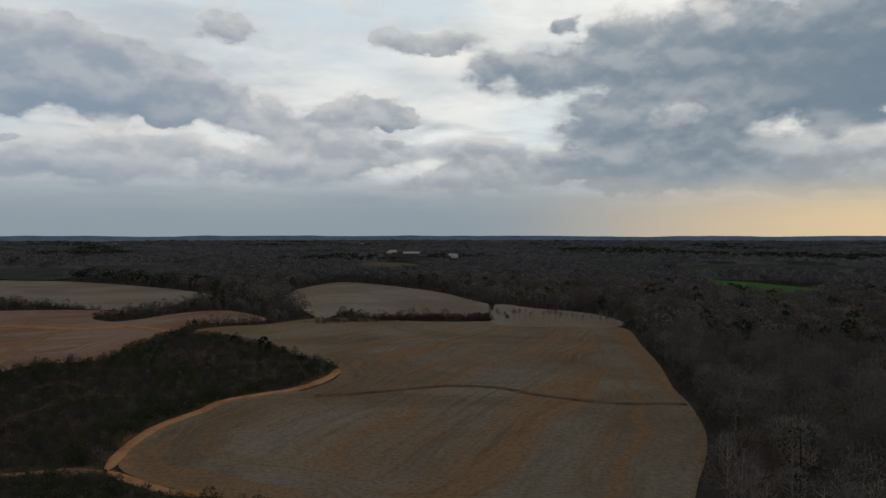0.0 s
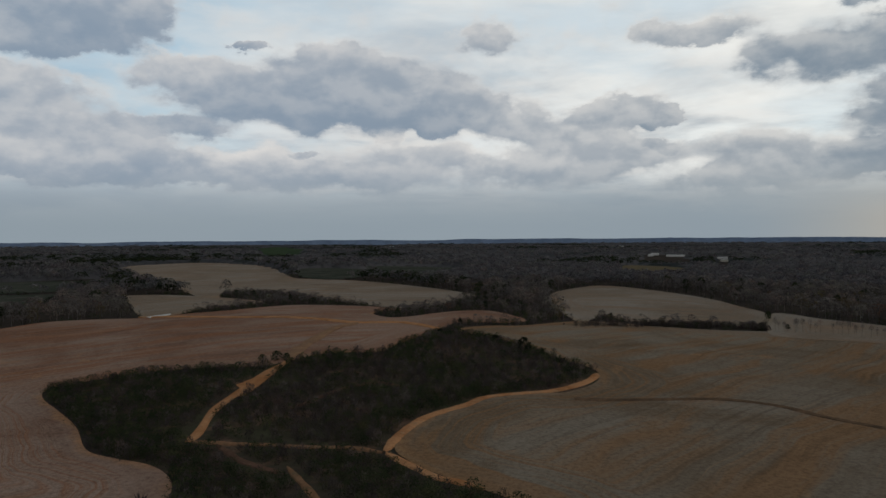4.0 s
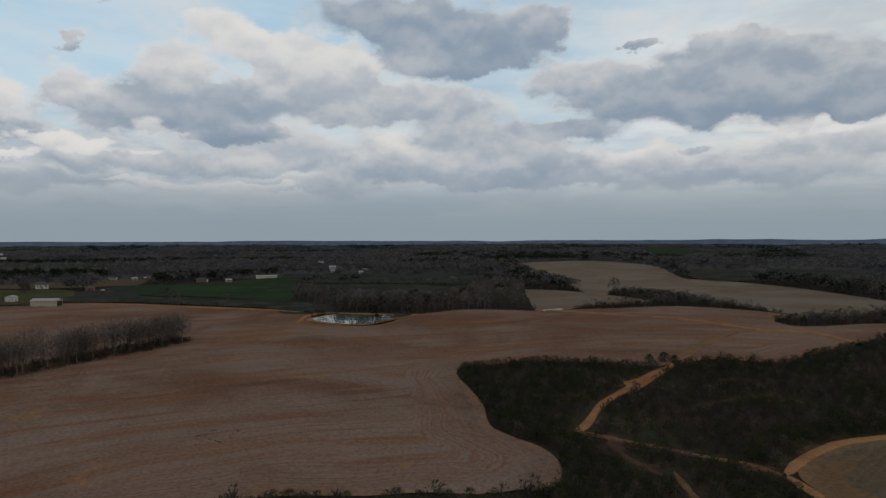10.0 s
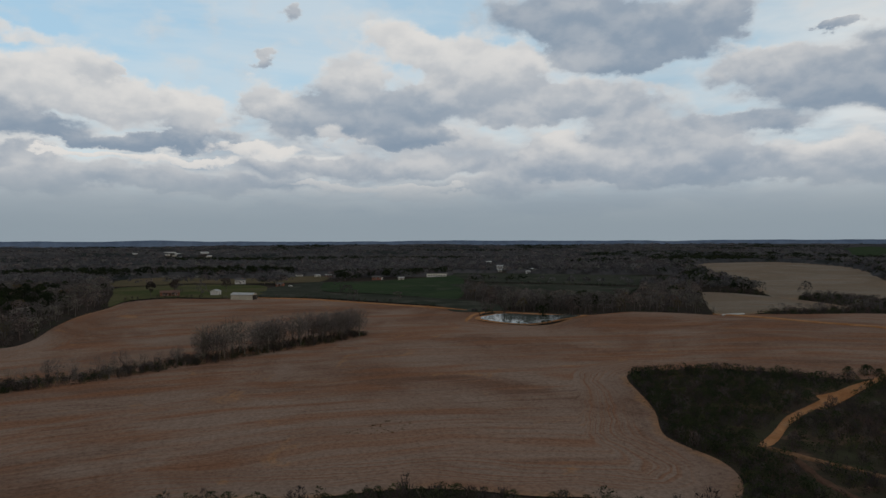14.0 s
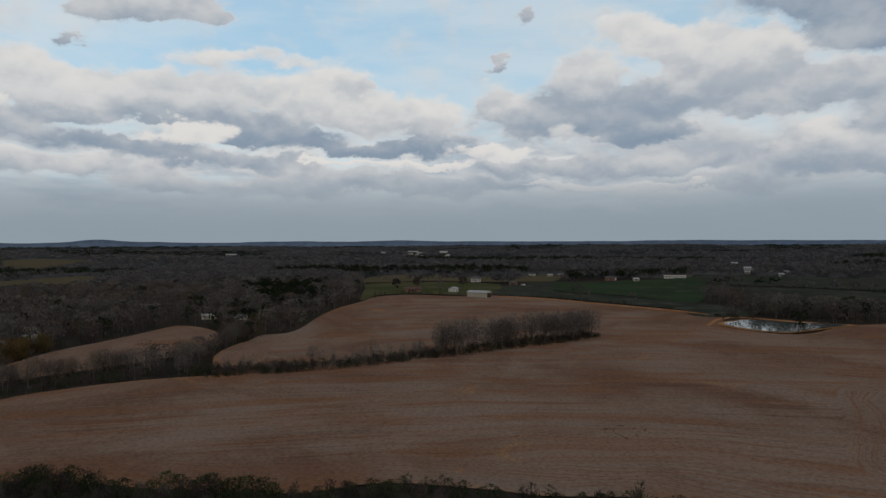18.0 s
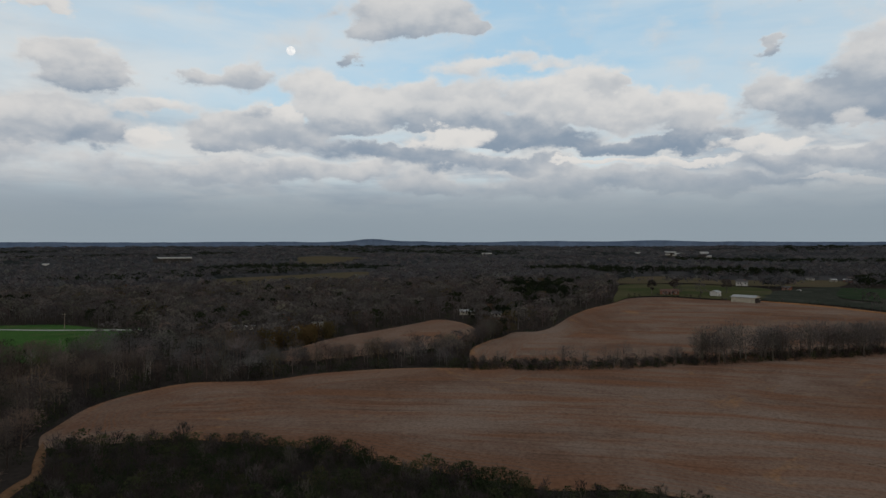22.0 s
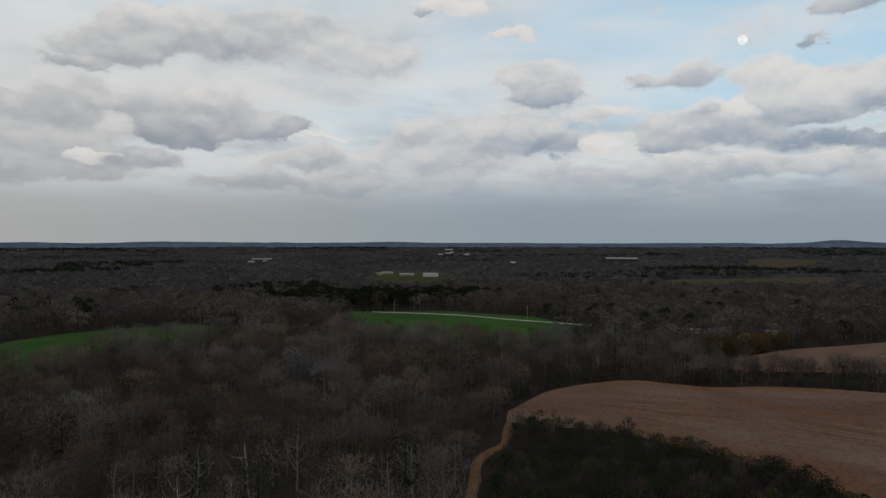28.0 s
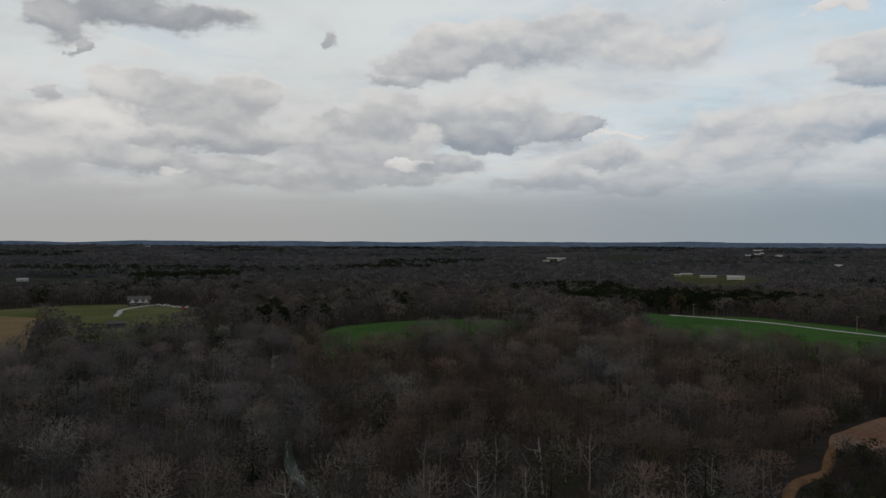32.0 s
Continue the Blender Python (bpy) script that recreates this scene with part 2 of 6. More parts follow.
# cloud banks: bearing, elevation, half width, half height, strength, lightness
CLOUDS = [
    # storm bank towards the sun
    [(17.8, 13.4, 5.9, 3.3, 1.2, 0.30), (13.9, 15.9, 2.4, 1.5, 0.9, 0.40), (7.7, 13.0, 5.3, 1.9, 1.1, 0.33), (22.7, 15.0, 5.2, 3.0, 1.2, 0.28), (28.4, 13.2, 5.4, 3.3, 1.3, 0.18), (31.7, 13.5, 3.4, 4.4, 1.2, 0.15),
     (18.7, 9.5, 6.7, 2.4, 1.1, 0.30), (15.3, 8.6, 5.2, 2.3, 1, 0.33), (20.0, 6.2, 8.7, 1.8, 1.2, 0.30), (13.1, 5.3, 6.6, 1.5, 1.1, 0.35), (26.6, 4.9, 4.5, 1.5, 0.9, 0.50), (30.2, 6.5, 4.2, 1.6, 0.8, 0.55),
     (3.5, 6.6, 5.1, 1.5, 0.9, 0.52), (9.9, 16.6, 1.1, 0.7, 1, 0.40), (0.3, 15.3, 3.5, 1.1, 0.9, 0.55)],
    # grey base over the yellow light
    [(17.9, 4.4, 9.7, 0.9, 1, 0.33), (27.4, 3.4, 5.9, 0.6, 0.7, 0.50), (18.5, 9.5, 1.7, 0.7, 1.4, 0.85), (29.5, 8.8, 3.2, 1.2, 0.9, 0.28), (25.8, 11.1, 3.4, 2.1, 1, 0.25), (-6.7, 10.0, 3.2, 1.3, 0.9, 0.50),
     (-3.9, 9.6, 1.2, 0.7, 0.9, 0.45), (20.7, 16.8, 1.2, 1.1, 1.2, 0.80), (2.1, 4.8, 5.6, 1.0, 0.7, 0.50), (32.3, 4.6, 2.0, 1.2, 0.6, 0.60), (-4.8, 16.1, 1.4, 0.7, 0.7, 0.65)],
    # long dark bank over the north field
    [(-41.5, 12.3, 3.8, 1.7, 1, 0.52), (-36.8, 11.7, 5.3, 2.1, 1.1, 0.36), (-30.1, 12.6, 4.8, 2.8, 1.1, 0.35), (-28.8, 10.5, 7.5, 1.7, 1.2, 0.27), (-23.8, 11.7, 5.0, 2.5, 1.1, 0.36), (-20.1, 10.7, 3.5, 2.1, 1, 0.42),
     (-15.5, 9.6, 3.7, 1.7, 0.9, 0.50), (-10.8, 8.2, 4.4, 1.5, 0.8, 0.52), (-8.1, 9.9, 3.0, 1.2, 1, 0.47), (-3.8, 9.6, 1.2, 0.7, 1, 0.45), (-3.1, 7.4, 1.7, 0.5, 0.9, 0.48), (-6.7, 6.7, 5.5, 1.5, 0.7, 0.52),
     (-22.0, 9.1, 1.8, 0.7, 1.1, 0.22), (-41.1, 13.6, 2.3, 0.9, 0.8, 0.70), (-29.6, 14.7, 2.6, 1.0, 0.8, 0.62)],
    # loose grey scraps and low layers to the north
    [(-36.7, 14.9, 1.0, 0.4, 1, 0.45), (-17.3, 16.3, 2.8, 1.0, 1, 0.55), (-45.2, 8.8, 1.3, 0.7, 0.8, 0.48), (-41.2, 9.0, 3.6, 0.8, 0.9, 0.37), (-43.8, 5.7, 4.4, 1.6, 1, 0.36), (-37.3, 5.3, 4.4, 1.2, 0.7, 0.45),
     (-29.7, 5.1, 5.7, 1.1, 0.8, 0.44), (-37.3, 6.8, 4.4, 1.0, 0.9, 0.80), (-22.5, 6.8, 5.1, 0.9, 0.7, 0.65), (-12.7, 5.7, 7.0, 1.6, 0.8, 0.52), (-1.8, 15.5, 4.0, 1.0, 0.8, 0.55), (-0.1, 14.7, 2.2, 0.7, 0.8, 0.50),
     (-26.1, 8.5, 1.4, 0.9, 0.8, 0.85), (-32.7, 7.0, 1.3, 0.3, 0.9, 0.42), (2.1, 4.1, 5.5, 1.1, 0.7, 0.55)],
    # north-west clouds
    [(-55.9, 17.7, 6.9, 1.8, 1.1, 0.32), (-51.3, 15.9, 6.5, 2.0, 1.2, 0.26), (-47.2, 14.9, 3.7, 1.2, 1.1, 0.28), (-44.4, 17.0, 2.3, 1.7, 1, 0.40), (-50.4, 13.8, 2.3, 0.7, 1.1, 0.30), (-55.0, 14.8, 2.8, 1.3, 1, 0.60),
     (-37.2, 15.0, 0.9, 0.3, 1, 0.32), (-54.1, 10.6, 6.0, 1.5, 1, 0.52), (-50.9, 8.6, 3.5, 1.0, 0.9, 0.48), (-56.9, 7.2, 2.7, 1.1, 1.2, 0.72), (-55.5, 6.1, 6.4, 1.2, 0.9, 0.36), (-50.5, 5.6, 4.2, 1.2, 0.9, 0.56),
     (-59.6, 11.8, 4.0, 1.6, 1, 0.50), (-43.9, 5.4, 5.1, 1.3, 0.8, 0.42), (-53.7, 12.2, 3.2, 0.9, 0.9, 0.65)],
    # west bank
    [(-69.7, 15.8, 3.4, 1.4, 1.1, 0.90), (-65.0, 14.9, 3.6, 1.7, 1.2, 0.84), (-73.9, 13.3, 3.0, 1.5, 1, 0.75), (-80.2, 11.1, 2.6, 1.5, 1.1, 0.78), (-60.4, 14.0, 2.6, 1.3, 1.1, 0.80), (-71.6, 10.6, 6.3, 1.9, 1.3, 0.38),
     (-68.8, 8.3, 3.4, 0.6, 1.4, 0.22), (-77.2, 9.8, 4.9, 1.4, 1.1, 0.42), (-63.0, 11.6, 5.3, 1.7, 1.1, 0.55), (-63.9, 13.6, 3.5, 1.2, 1, 0.70), (-67.5, 11.4, 2.7, 1.0, 1.1, 0.40), (-59.1, 10.3, 2.5, 1.2, 1, 0.62)],
    # row of cumulus in the west
    [(-103.3, 11.6, 3.9, 1.8, 1.2, 0.74), (-107.8, 11.1, 3.1, 1.8, 1.2, 0.74), (-95.2, 11.3, 3.6, 2.0, 1.2, 0.80), (-97.7, 11.4, 2.2, 1.7, 1.1, 0.85), (-90.9, 10.2, 3.3, 1.8, 1.2, 0.80), (-86.0, 9.7, 2.6, 1.7, 1.2, 0.84),
     (-100.9, 9.1, 4.5, 1.1, 1.2, 0.36), (-93.1, 12.3, 0.9, 0.9, 1, 0.60), (-98.5, 8.3, 4.9, 0.6, 1.4, 0.28), (-90.9, 7.5, 7.9, 0.5, 1.8, 0.20), (-105.7, 9.9, 5.0, 0.7, 1.2, 0.42), (-85.5, 8.4, 2.7, 0.6, 1.1, 0.45),
     (-87.8, 10.8, 0.9, 0.9, 0.9, 0.60)],
    # lit gaps and low layers in the west
    [(-105.2, 8.5, 2.2, 0.8, 3.2, 1.12), (-92.7, 6.4, 3.2, 0.2, 3, 1.10), (-87.4, 6.4, 4.3, 0.3, 3, 1.05), (-81.4, 7.3, 2.6, 0.5, 3, 1.05), (-71.6, 4.5, 4.9, 0.3, 3, 1.03), (-68.0, 3.8, 3.6, 0.4, 2, 0.95),
     (-107.5, 7.0, 3.5, 1.0, 1, 0.36), (-100.9, 6.4, 5.9, 0.7, 1, 0.42), (-107.6, 5.0, 2.6, 0.9, 1, 0.66), (-97.3, 5.4, 3.9, 1.0, 0.9, 0.62), (-88.3, 4.9, 6.3, 1.0, 0.9, 0.45), (-76.3, 6.0, 6.8, 0.8, 1, 0.50),
     (-66.6, 6.2, 5.0, 0.7, 0.9, 0.56), (-79.0, 17.5, 1.0, 0.6, 0.9, 0.50), (-80.9, 14.4, 0.8, 0.6, 0.9, 0.48)],
    # pale layers below the west bank
    [(-57.0, 7.1, 2.5, 1.0, 1, 0.80), (-53.0, 5.6, 3.1, 0.9, 0.9, 0.68), (-59.1, 5.5, 3.8, 0.7, 0.8, 0.52), (-75.3, 8.6, 1.4, 0.6, 1.6, 0.95), (-105.7, 17.1, 4.1, 0.7, 1.2, 0.62), (-100.4, 14.3, 8.2, 0.6, 0.55, 1.00),
     (-94.3, 13.5, 3.4, 0.4, 0.5, 1.00), (-80.9, 4.5, 8.4, 0.8, 0.7, 0.42), (-62.6, 4.5, 6.6, 0.9, 0.7, 0.50), (-98.6, 4.1, 6.5, 0.7, 0.7, 0.44)],
    # south-west cumulus
    [(-115.7, 11.9, 3.0, 1.7, 1.2, 0.84), (-112.4, 11.0, 3.3, 1.7, 1.2, 0.80), (-113.6, 9.4, 4.0, 0.7, 1.2, 0.50), (-122.3, 9.0, 4.1, 1.6, 1.2, 0.68), (-118.0, 8.3, 3.5, 1.1, 1.1, 0.52), (-111.0, 7.6, 4.4, 0.7, 1.2, 0.36),
     (-123.0, 7.4, 2.5, 0.6, 1, 0.46), (-121.0, 10.1, 0.8, 0.4, 1, 0.45), (-125.7, 12.5, 1.8, 0.7, 1, 0.62), (-122.1, 12.8, 2.5, 1.0, 1, 0.62), (-133.7, 13.3, 3.0, 1.2, 1.2, 0.76), (-133.3, 11.9, 3.4, 0.8, 1.2, 0.50),
     (-131.2, 12.5, 1.7, 0.9, 1, 0.62), (-135.7, 9.3, 3.7, 1.4, 1.1, 0.68)],
    # south-west low clouds
    [(-132.5, 7.9, 2.4, 0.9, 1.1, 0.40), (-136.5, 7.3, 2.3, 0.6, 1, 0.50), (-128.9, 7.9, 1.5, 0.8, 2.2, 1.05), (-118.5, 10.2, 1.4, 0.6, 1.6, 0.98), (-108.7, 18.2, 5.6, 1.4, 1.3, 0.66), (-111.0, 16.9, 2.6, 0.7, 1.2, 0.55),
     (-103.6, 17.3, 1.6, 0.6, 1, 0.55), (-113.0, 14.6, 0.9, 0.6, 1, 0.48), (-124.4, 5.3, 2.4, 0.9, 1, 0.72), (-113.4, 6.0, 4.4, 0.9, 1, 0.66), (-108.2, 4.5, 2.6, 0.7, 1, 0.66), (-140.9, 8.9, 3.0, 1.1, 0.8, 0.68),
     (-136.0, 16.6, 2.1, 0.4, 0.9, 1.00), (-120.3, 5.5, 4.1, 0.8, 0.8, 0.55), (-129.1, 10.3, 3.0, 0.6, 0.9, 0.90)],
    # south clouds
    [(-161.4, 15.6, 7.2, 1.7, 1.3, 0.56), (-167.0, 14.3, 3.8, 1.2, 1.2, 0.56), (-154.5, 17.1, 4.2, 1.4, 1.1, 0.62), (-169.9, 12.8, 2.0, 0.6, 1, 0.52), (-163.8, 16.8, 4.2, 0.8, 1.1, 0.84), (-170.3, 9.7, 3.9, 1.4, 1.2, 0.52),
     (-163.4, 9.3, 4.4, 1.6, 1.2, 0.42), (-161.8, 8.2, 3.1, 0.7, 1.3, 0.26), (-157.2, 9.3, 3.2, 1.2, 1.1, 0.52), (-154.3, 9.2, 1.7, 0.7, 1, 0.52), (-166.2, 6.3, 4.6, 0.8, 1, 0.46), (-168.3, 6.5, 1.7, 0.4, 2, 1.00),
     (-151.9, 8.4, 2.1, 0.2, 2.6, 1.10), (-170.7, 5.3, 5.3, 0.9, 0.9, 0.42)],
    # thin southern scraps
    [(-152.8, 6.8, 3.1, 0.8, 1, 0.57), (-167.0, 8.6, 1.4, 0.7, 1.4, 0.85), (-147.8, 15.0, 5.5, 2.0, 0.7, 0.74), (-140.8, 18.5, 3.0, 0.5, 1, 1.02), (-135.7, 16.5, 2.5, 0.4, 0.9, 1.02), (-143.4, 17.9, 0.8, 0.3, 1, 0.50),
     (-160.6, 11.1, 2.5, 0.8, 1, 0.75), (-150.1, 4.6, 4.1, 0.7, 0.8, 0.55), (-157.2, 4.9, 6.1, 0.6, 0.7, 0.50)],
    # south-east clouds
    [(-189.0, 16.8, 7.1, 1.1, 1.4, 0.32), (-194.6, 15.6, 2.3, 1.2, 1.2, 0.42), (-193.0, 14.2, 0.5, 0.5, 1.1, 0.45), (-190.4, 11.5, 2.1, 1.4, 1.2, 0.68), (-185.8, 10.7, 5.5, 1.7, 1.3, 0.52), (-182.9, 8.3, 4.7, 0.9, 1.2, 0.46),
     (-181.6, 11.6, 2.8, 1.2, 1.1, 0.62), (-192.1, 8.9, 2.6, 1.3, 1.5, 0.98), (-187.8, 8.2, 3.6, 0.9, 1.1, 0.60), (-185.8, 6.0, 7.8, 0.8, 1, 0.50), (-186.6, 5.4, 1.6, 0.3, 1.8, 0.98), (-195.3, 11.0, 1.0, 0.5, 0.9, 0.52),
     (-175.6, 16.0, 0.7, 0.4, 1, 0.52), (-196.7, 5.8, 3.8, 1.2, 0.8, 0.62), (-178.5, 4.8, 6.7, 0.7, 0.9, 0.46)],
    # thin broad veils behind them
    [(-185.8, 8.6, 12.3, 3.1, 0.55, 0.60), (-196.0, 7.8, 4.5, 3.4, 0.6, 0.66), (-192.8, 4.0, 9.6, 1.1, 0.7, 0.55), (-165.0, 10.1, 10.2, 3.4, 0.5, 0.66), (-172.1, 7.2, 5.2, 2.4, 0.6, 0.52), (-147.8, 6.0, 10.2, 1.9, 0.5, 0.60),
     (-139.1, 8.2, 7.4, 2.5, 0.5, 0.72), (-128.3, 5.3, 11.2, 1.5, 0.5, 0.60), (-46.3, 7.3, 5.9, 3.0, 0.55, 0.42), (-26.1, 5.6, 13.6, 2.1, 0.5, 0.50), (-66.9, 7.8, 10.8, 2.4, 0.5, 0.55), (-51.4, 6.8, 9.3, 2.1, 0.5, 0.55)],
]

build_sky()
sun = new("sun", bpy.data.lights.new("sun", "SUN"))
sun.data.energy, sun.data.angle, sun.data.color = 0.5, radians(20), (1.0, 0.86, 0.68)
sun.matrix_world = look((900 * math.sin(radians(SUN_AZ)), 900 * math.cos(radians(SUN_AZ)), 900 * math.tan(radians(SUN_EL))), (0, 0, 0))


# ---------------------------------------------------------------- materials
def material(name, build, rough=1.0, spec=0.0, thin=0.0):
    m = bpy.data.materials.new(name)
    m.use_nodes = True
    g = Nodes(m.node_tree)
    bsdf = m.node_tree.nodes["Principled BSDF"]
    bsdf.inputs["Roughness"].default_value = rough
    bsdf.inputs["Specular IOR Level"].default_value = spec
    colour = build(g, bsdf)
    if colour is not None:
        g.put(bsdf.inputs["Base Color"], (*colour, 1) if isinstance(colour, tuple) else colour)
    if thin:  # sprays of twigs and needles let light through
        through_light = g.add("ShaderNodeBsdfTranslucent")
        g.put(through_light.inputs[0], colour)
        blend = g.add("ShaderNodeMixShader")
        blend.inputs[0].default_value = thin
        m.node_tree.links.new(bsdf.outputs[0], blend.inputs[1])
        m.node_tree.links.new(through_light.outputs[0], blend.inputs[2])
        m.node_tree.links.new(blend.outputs[0], m.node_tree.nodes["Material Output"].inputs[0])
    return m


def coords(g):
    return g.add("ShaderNodeNewGeometry").outputs["Position"]


def attribute(g, name):
    n = g.add("ShaderNodeAttribute")
    n.attribute_name = name
    return n.outputs["Fac"]


def bump(g, bsdf, height, strength, distance):
    n = g.add("ShaderNodeBump")
    n.inputs["Strength"].default_value, n.inputs["Distance"].default_value = strength, distance
    g.put(n.inputs["Height"], height)
    g.tree.links.new(n.outputs[0], bsdf.inputs["Normal"])


def soil(base, red, pale, track, across=None):
    """Harvested cropland: stubble in rows that follow the field's edge, bare clay showing through."""

    def build(g, bsdf):
        p = coords(g)
        row = attribute(g, "row")
        sway = g.math("MULTIPLY", g.noise(p, 0.010, 2.0, 0.5), 5.0)
        # rows bend along the edges and else follow the contour of the hill
        hill = g.vec("LENGTH", g.vec("MULTIPLY", g.vec("ADD", p, (-30.0, -10.0, 0.0)), (1.0, 0.93, 0.0)))
        if across:  # straight drills
            hill = g.vec("DOT_PRODUCT", p, across)
        turned = g.ramp(g.math("MULTIPLY_ADD", g.noise(p, 0.03, 2.0, 0.5), 14.0, row), 12.0, 30.0)
        lay = g.math("ADD", g.math("MULTIPLY", row, g.math("SUBTRACT", 1.0, turned)), g.math("MULTIPLY", hill, turned))
        drift = g.math("MULTIPLY_ADD", g.noise(p, 0.014, 2.0, 0.5), 22.0, lay)
        streak = g.noise(g.join(g.math("MULTIPLY", drift, 0.42), sway, 0.0), 1.0, 4.0, 0.62)
        gleam = g.noise(g.join(g.math("MULTIPLY", drift, 0.9), g.math("MULTIPLY", sway, 2.0), 8.0), 1.0, 3.0, 0.6)
        band = g.noise(g.join(g.math("MULTIPLY", drift, 0.075), g.math("MULTIPLY", g.noise(p, 0.006, 1.0), 6.0), 3.0), 1.0, 5.0, 0.6)
        cloudy = g.noise(p, 0.011, 6.0, 0.62, 0.8)
        worked = g.ramp(g.noise(p, 0.014, 3.0, 0.6), 0.36, 0.60, 0.35, 1.0)
        worked = g.math("MULTIPLY", worked, g.math("MULTIPLY_ADD", turned, 0.5, 0.5))
        grain = g.noise(p, 0.8, 5.0, 0.8)
        c = g.mix(g.ramp(cloudy, 0.36, 0.62), base, pale)
        c = g.mix(g.math("MULTIPLY", g.ramp(band, 0.44, 0.62), 0.8), c, red)
        c = g.mix(g.math("MULTIPLY", worked, g.ramp(streak, 0.50, 0.70, 0.0, 0.60)), c, pale)
        c = g.mix(g.math("MULTIPLY", worked, g.ramp(streak, 0.49, 0.30, 0.0, 0.42)), c, tuple(x * 0.45 for x in base))
        c = g.mix(g.math("MULTIPLY", worked, g.ramp(gleam, 0.58, 0.72, 0.0, 0.34)), c, track)
        c = g.mix(g.math("MULTIPLY", g.ramp(g.noise(p, 0.035, 5.0, 0.65, 1.2), 0.61, 0.72), 0.45), c, track)
        verge = g.math("ADD", row, g.math("MULTIPLY", g.noise(p, 0.11, 5.0, 0.65), 10.0))
        c = g.mix(g.math("MULTIPLY", g.ramp(verge, 8.4, 4.6), g.ramp(g.noise(p, 0.013, 3.0, 0.6), 0.44, 0.58, 0.08, 0.55)), c, track)
        c = g.mix(g.ramp(grain, 0.3, 0.62, 0.5, 0.0), c, (0.030, 0.020, 0.013))
        bump(g, bsdf, g.math("ADD", streak, grain), 0.5, 0.35)
        return c

    return build


def mottled(a, b, scale=0.05, fine=0.8, c=None, height=0.3):
    def build(g, bsdf):
        p = coords(g)
        big = g.noise(p, scale, 5.0, 0.6, 0.4)
        small = g.noise(p, fine, 4.0, 0.7)
        col = g.mix(g.ramp(big, 0.35, 0.65), a, b)
        if c:
            col = g.mix(g.math("MULTIPLY", g.ramp(g.noise(p, scale * 2.7, 4.0, 0.6), 0.52, 0.66), 0.8), col, c)
        col = g.mix(g.ramp(small, 0.3, 0.7, 0.45, 0.0), col, tuple(x * 0.45 for x in a))
        bump(g, bsdf, small, 0.5, height)
        return col

    return build


def toned(dark, mid, light):
    """Bark, twigs and leaves: one tone a plant, from the mesh and from the object."""

    def build(g, bsdf):
        info = g.add("ShaderNodeObjectInfo")
        t = g.math("FRACT", g.math("ADD", attribute(g, "tone"), info.outputs["Random"]))
        c = g.mix(g.ramp(t, 0.0, 0.55), dark, mid)
        c = g.mix(g.ramp(t, 0.62, 1.0), c, light)
        cast = g.math("FRACT", g.math("MULTIPLY", t, 7.3))
        c = g.mix(g.ramp(cast, 0.62, 1.0, 0.0, 0.8), c, (1.15, 0.93, 0.86), "MULTIPLY")
        c = g.mix(g.ramp(cast, 0.30, 0.0, 0.0, 0.8), c, (0.98, 1.04, 0.84), "MULTIPLY")
        grain = g.noise(coords(g), 1.7, 3.0, 0.7)
        return g.mix(g.ramp(grain, 0.3, 0.75, 0.4, 0.0), c, tuple(x * 0.5 for x in dark))

    return build


def canopy_build(g, bsdf):
    """Leafless crowns from afar: soft rounded tops, gaps with shade painted in, patches of different woods."""
    p = coords(g)
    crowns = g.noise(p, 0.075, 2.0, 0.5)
    wood = g.noise(p, 0.0035, 5.0, 0.6, 0.5)
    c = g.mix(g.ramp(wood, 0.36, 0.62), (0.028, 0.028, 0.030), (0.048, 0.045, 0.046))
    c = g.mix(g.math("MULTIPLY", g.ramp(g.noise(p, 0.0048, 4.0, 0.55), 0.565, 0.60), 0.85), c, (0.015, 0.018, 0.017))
    # shade between the crowns is put into the colour
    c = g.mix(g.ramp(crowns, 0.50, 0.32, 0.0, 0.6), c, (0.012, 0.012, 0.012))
    bump(g, bsdf, crowns, 0.7, 4.0)
    return c


def water_build(g, bsdf):
    bsdf.inputs["IOR"].default_value = 1.33
    bump(g, bsdf, g.noise(coords(g), 0.8, 3.0, 0.5), 0.012, 0.02)
    return (0.035, 0.045, 0.04)


def painted(colour, worn=0.7, scale=0.6):
    def build(g, bsdf):
        n = g.noise(coords(g), scale, 5.0, 0.6)
        ribs = g.noise(coords(g), 3.0, 2.0, 0.5)
        c = g.mix(g.ramp(n, 0.35, 0.7), tuple(x * worn for x in colour), colour)
        bump(g, bsdf, ribs, 0.2, 0.03)
        return c

    return build


